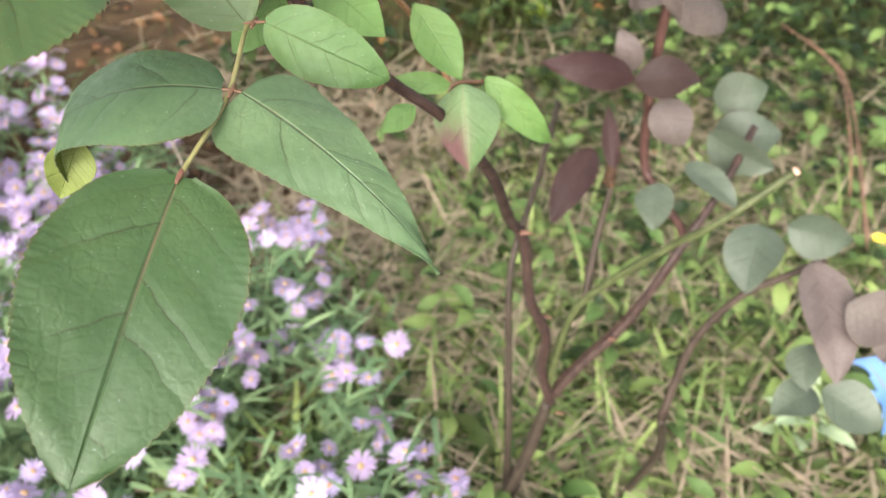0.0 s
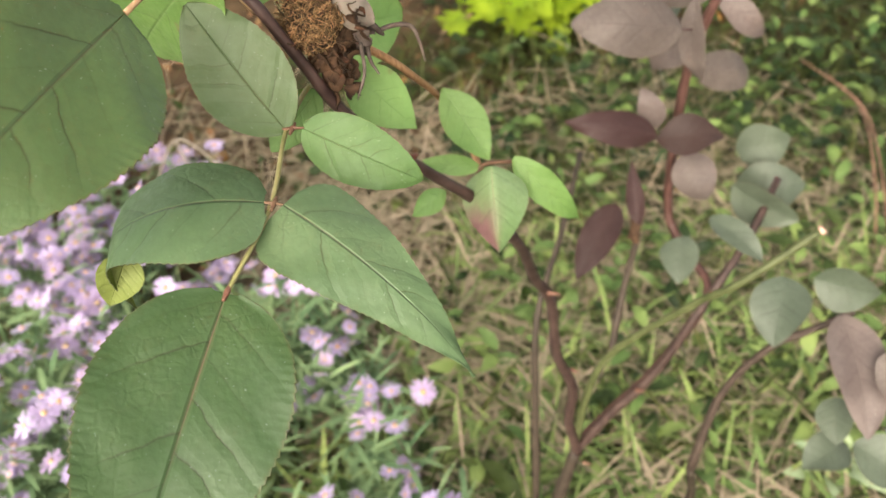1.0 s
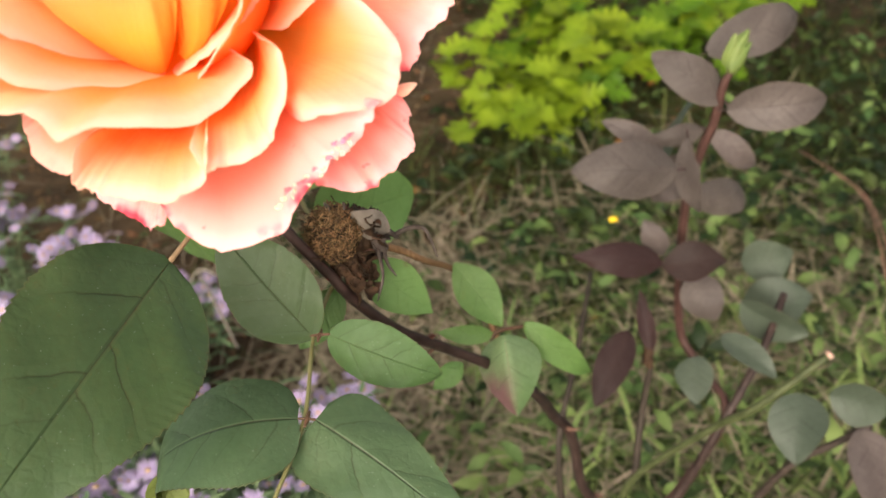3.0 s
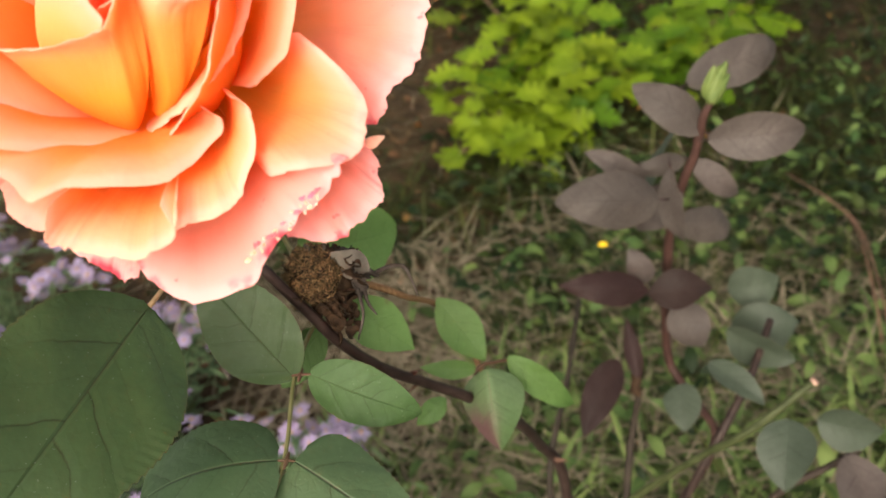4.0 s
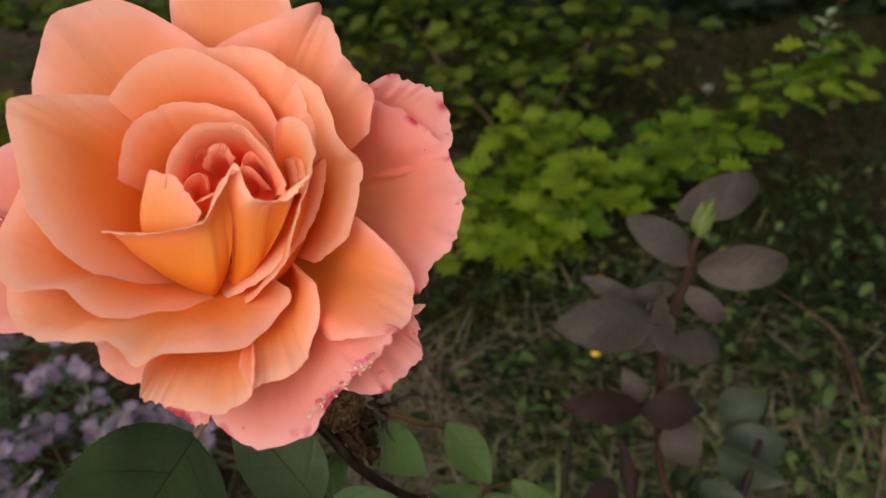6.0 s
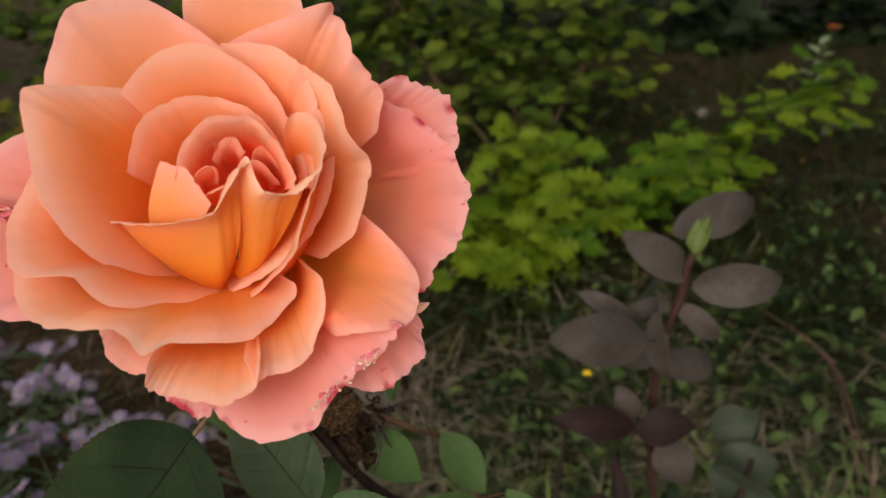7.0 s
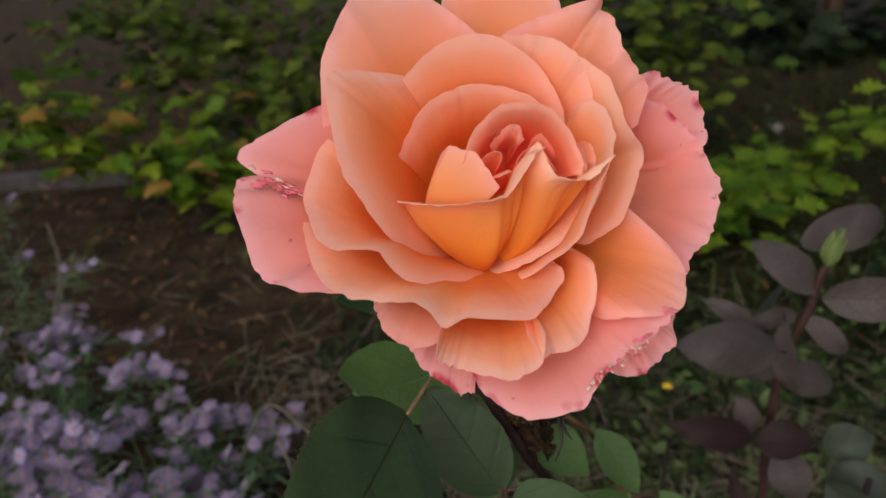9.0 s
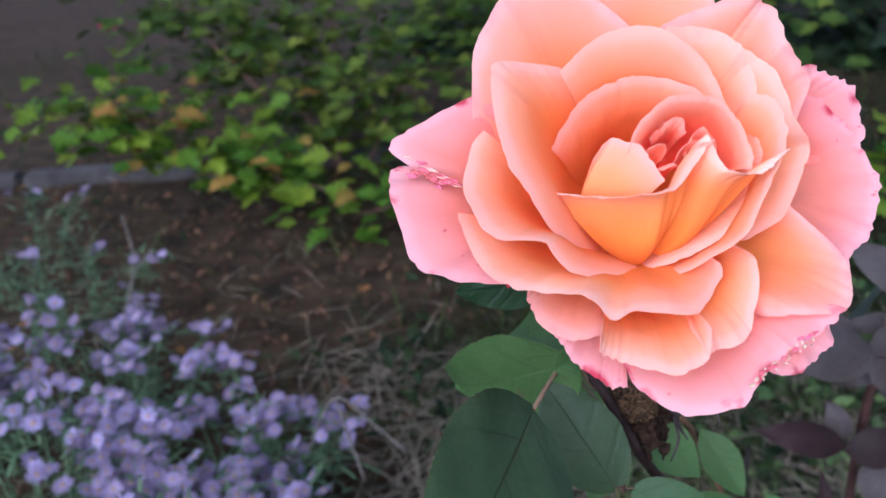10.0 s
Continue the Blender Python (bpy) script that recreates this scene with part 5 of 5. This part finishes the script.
def aster_plant(x, y, radius, heads, height, leaves, label):
    plant = thing("aster_plant", (x, y, ground_height(x, y)), label, "aster", "aster clump")
    stems, greens, placed = [], [], []
    clusters = max(4, heads // 7)
    for c in range(clusters):
        r, a = radius * math.sqrt(rng.uniform(0, 1)), rng.uniform(0, 6.283)
        cx, cy = x + r * math.cos(a), y + r * math.sin(a)
        cz = height * rng.uniform(0.72, 1.08)
        foot = Vector((x + 0.45 * (cx - x), y + 0.45 * (cy - y), ground_height(x, y)))
        top = Vector((cx, cy, cz))
        knee = foot.lerp(top, 0.5) + Vector((0, 0, 0.03))
        stems.append(tube_arrays([foot, knee, top], [0.0016, 0.0013, 0.001], 5, 4))
        for k in range(max(2, heads // clusters + rng.randint(-2, 3))):
            p = top + Vector((rng.normal(0, 0.017), rng.normal(0, 0.017), rng.normal(0, 0.010)))
            stems.append(tube_arrays([knee.lerp(top, 0.6), p + Vector((0, 0, -0.006)), p], [0.0008, 0.0006, 0.0006], 4, 3))
            placed.append(p)
        for k in range(leaves // clusters):
            t = rng.uniform(0.15, 1.0)
            p = foot.lerp(top, t) + Vector((rng.normal(0, 0.018), rng.normal(0, 0.018), rng.normal(0, 0.01)))
            a = rng.uniform(0, 6.283)
            greens.append(blade(p, (math.cos(a), math.sin(a), rng.uniform(0.0, 0.8)), rng.uniform(0.018, 0.040), rng.uniform(0.0012, 0.0030), 0.3))
    v, f = joined(stems)
    tagged(part("stalkwork", mesh_of("stalkwork", v, f, None, [ASTER_GREEN]), plant), kind="stuff")
    v, f = joined(greens)
    tagged(part("foliage", mesh_of("foliage", v, f, None, [ASTER_GREEN]), plant), kind="stuff")
    for p in placed:
        ob = part("flower", ASTERS[rng.randint(4)], plant, p)
        s = rng.uniform(0.8, 1.25)
        ob.scale = (s, s, s)
        ob.rotation_euler = (rng.normal(0.35, 0.4), rng.normal(0, 0.4), rng.uniform(0, 6.28))


LAVENDER = "clump of pale lavender asters with yellow discs and narrow leaves"
for x, y, radius, heads, height, leaves in (
    (-0.345, 0.44, 0.14, 84, 0.20, 900), (-0.12, 0.40, 0.11, 56, 0.16, 620), (-0.24, 0.56, 0.14, 112, 0.19, 800), (-0.46, 0.55, 0.17, 182, 0.21, 900), (-0.48, 0.80, 0.16, 182, 0.19, 700),
    (-0.70, 0.72, 0.17, 203, 0.21, 700), (-0.74, 1.00, 0.17, 168, 0.19, 650), (-0.98, 0.92, 0.18, 140, 0.21, 600), (-0.03, 0.33, 0.08, 28, 0.13, 240), (-0.42, 0.34, 0.14, 77, 0.17, 700),
):
    aster_plant(x, y, radius, heads, height, leaves, LAVENDER)
for x, y, radius, heads, height, leaves in ((-1.02, 1.32, 0.2, 16, 0.19, 420), (-1.28, 1.55, 0.22, 14, 0.19, 420), (-0.12, 0.62, 0.10, 7, 0.13, 130)):
    aster_plant(x, y, radius, heads, height, leaves, "loose aster plant with few pale lavender flowers")
shared, rng = rng, np.random.RandomState(77)
for x, y, radius, heads, height, leaves in ((-0.375, 0.50, 0.10, 77, 0.21, 500), (-0.27, 0.49, 0.08, 42, 0.20, 360)):
    aster_plant(x, y, radius, heads, height, leaves, LAVENDER)
rng = shared


# ---- lobed-leaved shrubs behind the bed ----
def lobed_leaf(seed):
    """A leaf with narrow forward-pointing lobes and deep bays, folded along its middle and drooping at the tip; one metre long."""
    r = np.random.RandomState(seed)
    rows = ((0.0, 0.012, 0), (0.14, 0.02, 0), (0.20, 0.07, 0), (0.25, 0.25, 0.09), (0.31, 0.21, 0.10), (0.36, 0.07, 0), (0.42, 0.36, 0.11), (0.49, 0.29, 0.13), (0.54, 0.08, 0), (0.60, 0.31, 0.11), (0.67, 0.24, 0.12), (0.71, 0.07, 0), (0.78, 0.19, 0.09), (0.84, 0.13, 0.08), (0.88, 0.06, 0), (1.0, 0.0, 0))
    verts, faces = [], []
    for s, w, ahead in rows:
        z = 0.10 * math.sin(3 * s + seed) - 0.22 * s * s
        row = []
        for sgn in (-1, 1):
            ww = w * r.uniform(0.8, 1.15)
            row.append((sgn * ww, s + ahead * r.uniform(0.7, 1.2), z + 0.25 * ww - 0.9 * max(0, ww - 0.2) ** 1.5 + r.uniform(-0.025, 0.025)))
        verts += [row[0], (0, s, z), row[1]]
    for i in range(len(rows) - 1):
        a = 3 * i
        faces += [(a, a + 1, a + 4, a + 3), (a + 1, a + 2, a + 5, a + 4)]
    return np.array(verts), faces


LOBED = [lobed_leaf(s) for s in range(5)]
LOBED_MESH = [mesh_of("leaf", v, f, None, [SHRUB_LEAF]) for v, f in LOBED]
GOLD_MESH = [mesh_of("leaf", v, f, None, [SHRUB_GOLD]) for v, f in LOBED[:2]]


def leaf_turn(p, size):
    a = rng.uniform(0, 6.283)
    d = Vector((math.cos(a), math.sin(a), rng.uniform(-0.25, 0.55))).normalized()
    up = Vector((rng.normal(0, 0.35), rng.normal(-0.35, 0.35), 1))
    return leaf_frame(p, Vector(p) + d, up) @ Matrix.Scale(size, 4)


def lobed_shrub(foot, branches, singles, label, size=0.075, spread=0.06, mat=None, density=1.0, gold=0.06):
    """branches: (start, middle, end, leaves)."""
    shrub = thing("shrub", foot, label, "shrub")
    rest = []
    for start, middle, end, count in branches:
        tube("branch", [start, middle, end], [0.006, 0.0045, 0.002], WOOD_TWIG, shrub, "", 7, 6, 0.08)
        path = smooth_path([start, middle, end], 12)
        for k in range(int(count * density)):
            t = rng.uniform(0.12, 1.0) ** 0.8
            p = path[min(int(t * (len(path) - 1)), len(path) - 1)] + Vector((rng.normal(0, spread), rng.normal(0, spread), rng.normal(0.01, spread * 0.75)))
            p.z = max(p.z, 0.02)
            m = leaf_turn(p, size * rng.uniform(0.65, 1.25))
            if singles > 0:
                singles -= 1
                me = GOLD_MESH[rng.randint(2)] if rng.uniform() < gold else LOBED_MESH[rng.randint(5)]
                ob = part("leaf", me, shrub, p)
                ob.rotation_euler = m.to_euler()
                ob.scale = m.to_scale()
            else:
                v, f = LOBED[rng.randint(5)]
                rest.append(([m @ Vector(q) for q in v], f))
    if rest:
        v, f = joined(rest)
        tagged(part("foliage", mesh_of("foliage", v, f, None, [mat or SHRUB_SHADED]), shrub), kind="stuff")
    return shrub


GREEN = "spreading shrub with bright yellow-green lobed leaves"
lobed_shrub((0.124, 1.586, 0.0), (
    ((0.0857, 1.5751, 0.0749), (0.2623, 1.7008, 0.1129), (0.5389, 1.8185, 0.1331), 75),
    ((0.346, 1.7928, 0.0739), (0.7015, 1.9937, 0.1597), (1.167, 2.2029, 0.2646), 85),
    ((0.0266, 1.6413, 0.1013), (0.1786, 1.7853, 0.1812), (0.2329, 1.9133, 0.2244), 50),
    ((-0.0016, 1.5162, 0.0647), (0.099, 1.5947, 0.1197), (0.1964, 1.5791, 0.0841), 40),
), 290, GREEN, 0.092, 0.055, SHRUB_LEAF, 1.6, 0.0)
# back shrub: looks shaded through its darkened leaf colour
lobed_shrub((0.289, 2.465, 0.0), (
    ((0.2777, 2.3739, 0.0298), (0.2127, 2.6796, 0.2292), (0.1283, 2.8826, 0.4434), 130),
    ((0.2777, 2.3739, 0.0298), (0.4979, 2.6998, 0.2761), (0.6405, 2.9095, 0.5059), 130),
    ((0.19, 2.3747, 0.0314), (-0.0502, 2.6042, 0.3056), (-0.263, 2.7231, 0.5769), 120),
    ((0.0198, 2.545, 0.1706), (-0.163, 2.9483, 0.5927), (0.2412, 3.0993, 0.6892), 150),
), 0, "shrub with lobed leaves, their green darkened for shade", 0.085, 0.12, None, 1.8)
lobed_shrub((-0.708, 1.986, 0.0), (
    ((-0.7305, 2.0994, 0.0761), (-1.0248, 1.9988, 0.1908), (-1.2753, 1.9922, 0.381), 60),
    ((-0.7785, 2.0331, 0.0654), (-1.1085, 1.9522, 0.2365), (-1.4075, 1.9053, 0.3497), 60),
    ((-0.7159, 2.0407, 0.0631), (-0.8407, 2.0089, 0.1556), (-0.9034, 2.0445, 0.257), 30),
    ((-0.556, 1.9, 0.068), (-0.674, 1.9151, 0.14), (-0.7909, 1.9009, 0.1443), 16),
    ((-0.3967, 2.063, 0.139), (-0.4687, 1.9224, 0.0918), (-0.5447, 1.8543, 0.0857), 22),
), 290, GREEN, 0.085, 0.06, SHRUB_LEAF, 1.7, 0.08)
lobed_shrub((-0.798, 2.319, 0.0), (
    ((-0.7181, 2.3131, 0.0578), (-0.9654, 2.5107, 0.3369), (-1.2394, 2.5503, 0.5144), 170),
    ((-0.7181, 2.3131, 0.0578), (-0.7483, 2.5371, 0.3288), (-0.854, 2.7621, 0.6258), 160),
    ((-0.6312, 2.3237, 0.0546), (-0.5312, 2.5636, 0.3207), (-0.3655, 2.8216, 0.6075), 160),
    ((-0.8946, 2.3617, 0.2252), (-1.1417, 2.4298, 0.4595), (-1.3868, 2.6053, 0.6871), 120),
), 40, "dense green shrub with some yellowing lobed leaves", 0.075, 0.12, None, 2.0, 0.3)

# ---- dark hedge at the back ----
hedge = thing("hedge", (0, 4.45, 0), "dark dense hedge at the back of the garden", "hedge", "", "")
leafy = []
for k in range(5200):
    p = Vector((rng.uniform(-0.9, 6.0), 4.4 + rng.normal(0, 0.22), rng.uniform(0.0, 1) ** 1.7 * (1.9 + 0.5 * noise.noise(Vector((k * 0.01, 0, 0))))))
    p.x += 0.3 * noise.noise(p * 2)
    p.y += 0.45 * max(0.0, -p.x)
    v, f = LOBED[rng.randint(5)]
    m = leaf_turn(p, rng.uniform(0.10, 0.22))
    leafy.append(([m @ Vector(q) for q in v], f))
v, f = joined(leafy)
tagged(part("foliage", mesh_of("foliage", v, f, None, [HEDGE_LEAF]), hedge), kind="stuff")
for k in range(4):
    x = -0.2 + 1.7 * k + rng.uniform(-0.3, 0.3)
    tube("trunk", [(x, 4.45, -0.05), (x + 0.06, 4.45, 0.8), (x - 0.05, 4.4, 1.8)], [0.05, 0.04, 0.02], WOOD_TWIG, hedge, "", 8, 5, 0.1, k)

# ---- grass, weeds and litter on the ground ----
def cover(name, mat, label, pieces, category):
    v, f = joined(pieces)
    return tagged(new(name, mesh_of(name, v, f, None, [mat])), label, category, "", "stuff")


def greenness(x, y):
    """How much grows here: little on the bare strip behind the asters, more to the east of the bush."""
    g = 0.45 + 0.9 * noise.noise(Vector((x * 2.3, y * 2.3, 7.0)))
    if x < 0.0 and y > 0.75:
        g -= 0.55
    if x > 0.05:
        g += 0.25
    if y > 2.6:
        g -= 0.2
    return g


def strewn(n, x0, x1, y0, y1, keep):
    """Scattered points that thin out towards an uneven border."""
    out = []
    while len(out) < n:
        x, y = rng.uniform(x0 - 0.3, x1 + 0.6), rng.uniform(y0 - 0.3, y1 + 0.6)
        rim = min(x - x0, x1 - x, y - y0, y1 - y) + 0.25 * noise.noise(Vector((x * 1.6, y * 1.6, 3.0)))
        if rng.uniform() < keep(x, y) * min(1.0, max(0.0, 0.5 + rim * 2.2)):
            out.append(Vector((x, y, ground_height(x, y))))
    return out


def oval(m):
    verts, faces = [], []
    for s, w in ((0.0, 0.05), (0.22, 0.19), (0.48, 0.23), (0.76, 0.14), (1.0, 0.01)):
        z = 0.25 * math.sin(2.6 * s)
        verts += [m @ Vector((-w, s, z + 0.25 * w)), m @ Vector((0, s, z)), m @ Vector((w, s, z + 0.25 * w))]
    for i in range(4):
        a = 3 * i
        faces += [(a, a + 1, a + 4, a + 3), (a + 1, a + 2, a + 5, a + 4)]
    return verts, faces


def near_green(x, y):
    return max(0, greenness(x, y) + 0.35) * (1 if x > -0.25 - 0.1 * y else 0.25)


grass, near_grass, straw, weeds, bright, dead, orange = [], [], [], [], [], [], []
for n, x0, x1, y0, y1, keep in ((17000, -0.5, 1.1, 0.12, 0.85, near_green), (10000, -0.5, 1.7, 0.15, 1.6, near_green), (9000, -0.9, 3.0, 0.8, 3.6, greenness), (5000, -3.4, 3.8, -0.8, 4.8, lambda x, y: 0.25), (5000, 0.2, 3.8, 2.4, 4.8, lambda x, y: 0.5), (7000, -5.0, 5.0, -3.0, 4.8, lambda x, y: 0.3 + 0.5 * noise.noise(Vector((x, y, 9.0))))):
    for p in strewn(n, x0, x1, y0, y1, keep):
        a = rng.uniform(0, 6.283)
        # most blades closer than 0.9 m take the lit tone, others the shaded one
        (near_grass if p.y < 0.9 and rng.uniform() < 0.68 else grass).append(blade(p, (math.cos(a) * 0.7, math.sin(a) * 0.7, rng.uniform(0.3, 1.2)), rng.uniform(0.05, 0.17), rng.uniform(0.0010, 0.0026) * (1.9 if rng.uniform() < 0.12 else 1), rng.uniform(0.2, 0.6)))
for n, x0, x1, y0, y1, keep in ((11000, -0.3, 1.2, 0.2, 1.1, lambda x, y: 0.6 + 0.6 * noise.noise(Vector((x * 4, y * 4, 1.0)))), (900, -1.6, 2.4, 0.9, 3.2, lambda x, y: 0.3 + 0.4 * noise.noise(Vector((x * 3, y * 3, 1.0))))):
    for p in strewn(n, x0, x1, y0, y1, keep):
        a = rng.uniform(0, 6.283)
        straw.append(blade(p + Vector((0, 0, rng.uniform(0.005, 0.05))), (math.cos(a), math.sin(a), rng.uniform(-0.1, 0.35)), rng.uniform(0.05, 0.17), rng.uniform(0.0008, 0.0018), rng.uniform(0.0, 0.25)))
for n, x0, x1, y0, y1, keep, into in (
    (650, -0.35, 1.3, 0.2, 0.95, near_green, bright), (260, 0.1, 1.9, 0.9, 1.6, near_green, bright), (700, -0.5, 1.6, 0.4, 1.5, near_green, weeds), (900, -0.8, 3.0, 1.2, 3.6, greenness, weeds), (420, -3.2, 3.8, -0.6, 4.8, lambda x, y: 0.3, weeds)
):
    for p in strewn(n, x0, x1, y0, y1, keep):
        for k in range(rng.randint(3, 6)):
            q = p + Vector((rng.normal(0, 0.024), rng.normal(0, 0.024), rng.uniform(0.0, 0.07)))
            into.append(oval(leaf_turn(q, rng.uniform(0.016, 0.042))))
for p in strewn(7500, -1.8, 2.0, 0.3, 3.6, lambda x, y: 0.6 if x < 0.2 and y > 0.8 else 0.3):
    dead.append(oval(leaf_turn(p + Vector((0, 0, 0.004)), rng.uniform(0.006, 0.03))))
for p in strewn(55, -1.2, 1.6, 0.35, 2.8, lambda x, y: 0.5):
    orange.append(oval(leaf_turn(p + Vector((0, 0, 0.03)), rng.uniform(0.02, 0.04))))
cover("grass", GRASS_SHADED, "thin patchy green grass on dark soil, blades darkened for shade", grass, "grass")
cover("near_grass", GRASS_NEAR_LIT, "olive-green grass blades round the rose bush, lightened as if lit", near_grass, "grass")
cover("straw", STRAW, "dry straw-coloured grass stems lying on the ground", straw, "dry grass")
cover("weeds", WEED_SHADED, "low green weeds with oval leaves, darkened for shade", weeds, "weeds")
cover("bright_weeds", WEED_LIT, "low yellow-green weeds with oval leaves, brightened as if lit", bright, "weeds")
cover("leaf_litter", LITTER, "brown dead leaves scattered on the soil", dead, "leaf litter")
cover("fallen_leaves", LITTER_ORANGE, "orange fallen leaves among the grass", orange, "fallen leaves")

# pale woolly weed
woolly = thing("pale_weed", (0.366, 0.488, 0.0), "pale grey-green weed with broad woolly leaves", "weed")
for k in range(13):
    a = k * 2.4
    d = Vector((math.cos(a), math.sin(a), 0.55))
    b = ORIGIN[woolly] + Vector((0, 0, 0.008 + 0.004 * k))
    leaflet(b, b + d * rng.uniform(0.04, 0.06), 0.010, WEED_PALE, woolly, (0, 0, 1), name="leaf", teeth=0, nu=12, nv=5, bulge=0.1, fold=0.2, seed=k)

# dry bent stems in the bed
for pts in (
    ((-0.3689, 0.7691, 0.1894), (-0.3423, 0.816, 0.2381), (-0.2894, 0.7928, 0.2186), (-0.2438, 0.7678, 0.1974)),
    ((-0.3423, 0.816, 0.2381), (-0.3169, 0.781, 0.2003), (-0.2944, 0.7479, 0.1678)),
    ((-0.7855, 1.1658, 0.3483), (-0.7556, 1.1245, 0.2946), (-0.7419, 1.0656, 0.231)),
    ((-0.7088, 1.1062, 0.3134), (-0.7399, 1.0841, 0.2727), (-0.7422, 1.0405, 0.2239)),
):
    v, f = tube_arrays(pts, [0.0013, 0.0016, 0.0016, 0.0014], 6, 6, 0.15)
    me = mesh_of("dead_weed", v, f, None, [DRY_GREY])
    c = Vector(pts[-1])
    me.transform(Matrix.Translation(-c))
    ob = new("dead_weed", me)
    ob.location = c
    tagged(ob, "bent dry grey-brown plant stem in the bed", "dry stem", "dry stems")

for pts in (((0.5208, 1.0564, 0.1787), (0.5523, 0.9694, 0.1564), (0.4974, 0.7393, 0.1246), (0.554, 0.764, 0.0)), ((0.522, 1.1658, 0.1509), (0.5595, 1.0296, 0.1486), (0.531, 0.8761, 0.1274), (0.553, 0.832, 0.0))):
    v, f = tube_arrays(pts, [0.0012, 0.0016, 0.0018, 0.002], 6, 6, 0.2)
    me = mesh_of("dead_weed", v, f, None, [WOOD_TWIG])
    c = Vector(pts[-1])
    me.transform(Matrix.Translation(-c))
    ob = new("dead_weed", me)
    ob.location = c
    tagged(ob, "tall arching rust-brown dry plant stem in the grass", "dry stem", "dry stems")

# small yellow flowers in the grass
for k, p in enumerate(((0.2108, 1.0665, 0.1053), (0.4602, 0.6395, 0.1633))):
    fl = thing("yellow_flower", (p[0], p[1], ground_height(p[0], p[1])), "small yellow wild flower in the grass", "flower", "yellow flowers")
    tube("stem", [(p[0] + 0.01, p[1], 0), (p[0], p[1], p[2] * 0.6), p], [0.0012, 0.001, 0.001], CANE_GREEN, fl, "", 5, 4)
    v, f = [], []
    for j in range(9):
        m = leaf_frame(p, Vector(p) + Vector((math.cos(j * 0.7), math.sin(j * 0.7), 0.15)), (0, 0, 1)) @ Matrix.Scale(0.009, 4)
        a, b = oval(m)
        f += [tuple(i + len(v) for i in q) for q in b]
        v += a
    part("petals", mesh_of("petals", v, f, None, [YELLOW_RAY]), fl)

# red flower far off
rp = Vector((-1.8175, 3.0741, 0.3855))
red = thing("red_flower", (rp.x, rp.y, 0), "small red flower on a thin stem by the shrub", "flower")
tube("stem", [(rp.x, rp.y, -0.01), (rp.x + 0.02, rp.y, rp.z * 0.5), rp], [0.004, 0.003, 0.002], CANE_GREEN, red, "", 6, 4)
for j in range(16):
    a, lift = j * 2.4, 0.1 + 0.06 * j
    leaflet(rp, rp + Vector((math.cos(a), math.sin(a), lift)).normalized() * 0.04, 0.018, RED_PETAL, red, (0, 0, 1), name="petal", teeth=0, nu=8, nv=5, bulge=0.2, fold=0.3)

# small orange-red flower with pale leaves at the end of the spray
op = Vector((1.242, 2.558, 0.359))
orange_flower = thing("red_flower", (op.x - 0.02, op.y, 0), "small orange-red flower on a pale leafy stem", "flower")
tube("stem", [(op.x - 0.02, op.y, -0.01), (op.x - 0.045, op.y - 0.01, op.z * 0.6), op], [0.005, 0.004, 0.002], CANE_GREEN, orange_flower, "", 6, 4)
for j in range(9):
    a = j * 2.4
    leaflet(op, op + Vector((math.cos(a), math.sin(a), 0.2 + 0.06 * j)).normalized() * 0.028, 0.012, LITTER_ORANGE if j % 3 else RED_PETAL, orange_flower, (0, 0, 1), name="petal", teeth=0, nu=8, nv=5, bulge=0.2, fold=0.3)
for j in range(14):
    a = j * 2.4 + 0.7
    b = Vector((op.x - 0.04, op.y - 0.01, op.z * (0.35 + 0.042 * j)))
    leaflet(b, b + Vector((math.cos(a), math.sin(a), 0.35)).normalized() * 0.055, 0.012, WEED_PALE, orange_flower, (0, 0, 1), name="leaf", teeth=0, nu=8, nv=5, bulge=0.1, fold=0.2)
for x, y, turn_by, size in ((0.967, 2.878, 0.4, 0.09), (1.359, 2.611, 1.9, 0.10), (1.42, 2.66, 0.9, 0.07), (0.86, 2.62, 2.8, 0.06)):
    b = Vector((x, y, ground_height(x, y) + 0.01))
    v, f, uv = sheet(leaf_grid(size, size * 0.32, 0.16, 0.3, 0.1, 16, 7, 0, 3, 0.05), 0.0006)
    me = mesh_of("dry_leaf", v, f, uv, [DRY_PALE])
    ob = new("dry_leaf", me)
    ob.location, ob.rotation_euler = b, (0.12, 0.1, turn_by)
    tagged(ob, "pale curled dry leaf lying on the ground", "dry leaf", "pale dry leaves")

# blue plastic sheet on the ground
bp = Vector((0.455, 0.495, 0.0))
grid = np.empty((14, 14, 3))
for i in range(14):
    for j in range(14):
        u, w = i / 13, j / 13
        grid[i, j] = ((u - 0.14) * 0.26, (w - 0.15) * 0.16 + 0.02 * u, 0.06 + 0.05 * u + 0.02 * noise.noise(Vector((u * 3, w * 3, 2))))
v, f, uv = sheet(grid, 0.0008)
me = mesh_of("plastic_sheet", v, f, uv, [BLUE_SHEET])
ob = new("plastic_sheet", me)
ob.location = (bp.x + 0.01, bp.y - 0.07, 0)
tagged(ob, "crumpled light blue plastic sheet lying on the ground", "plastic sheet")
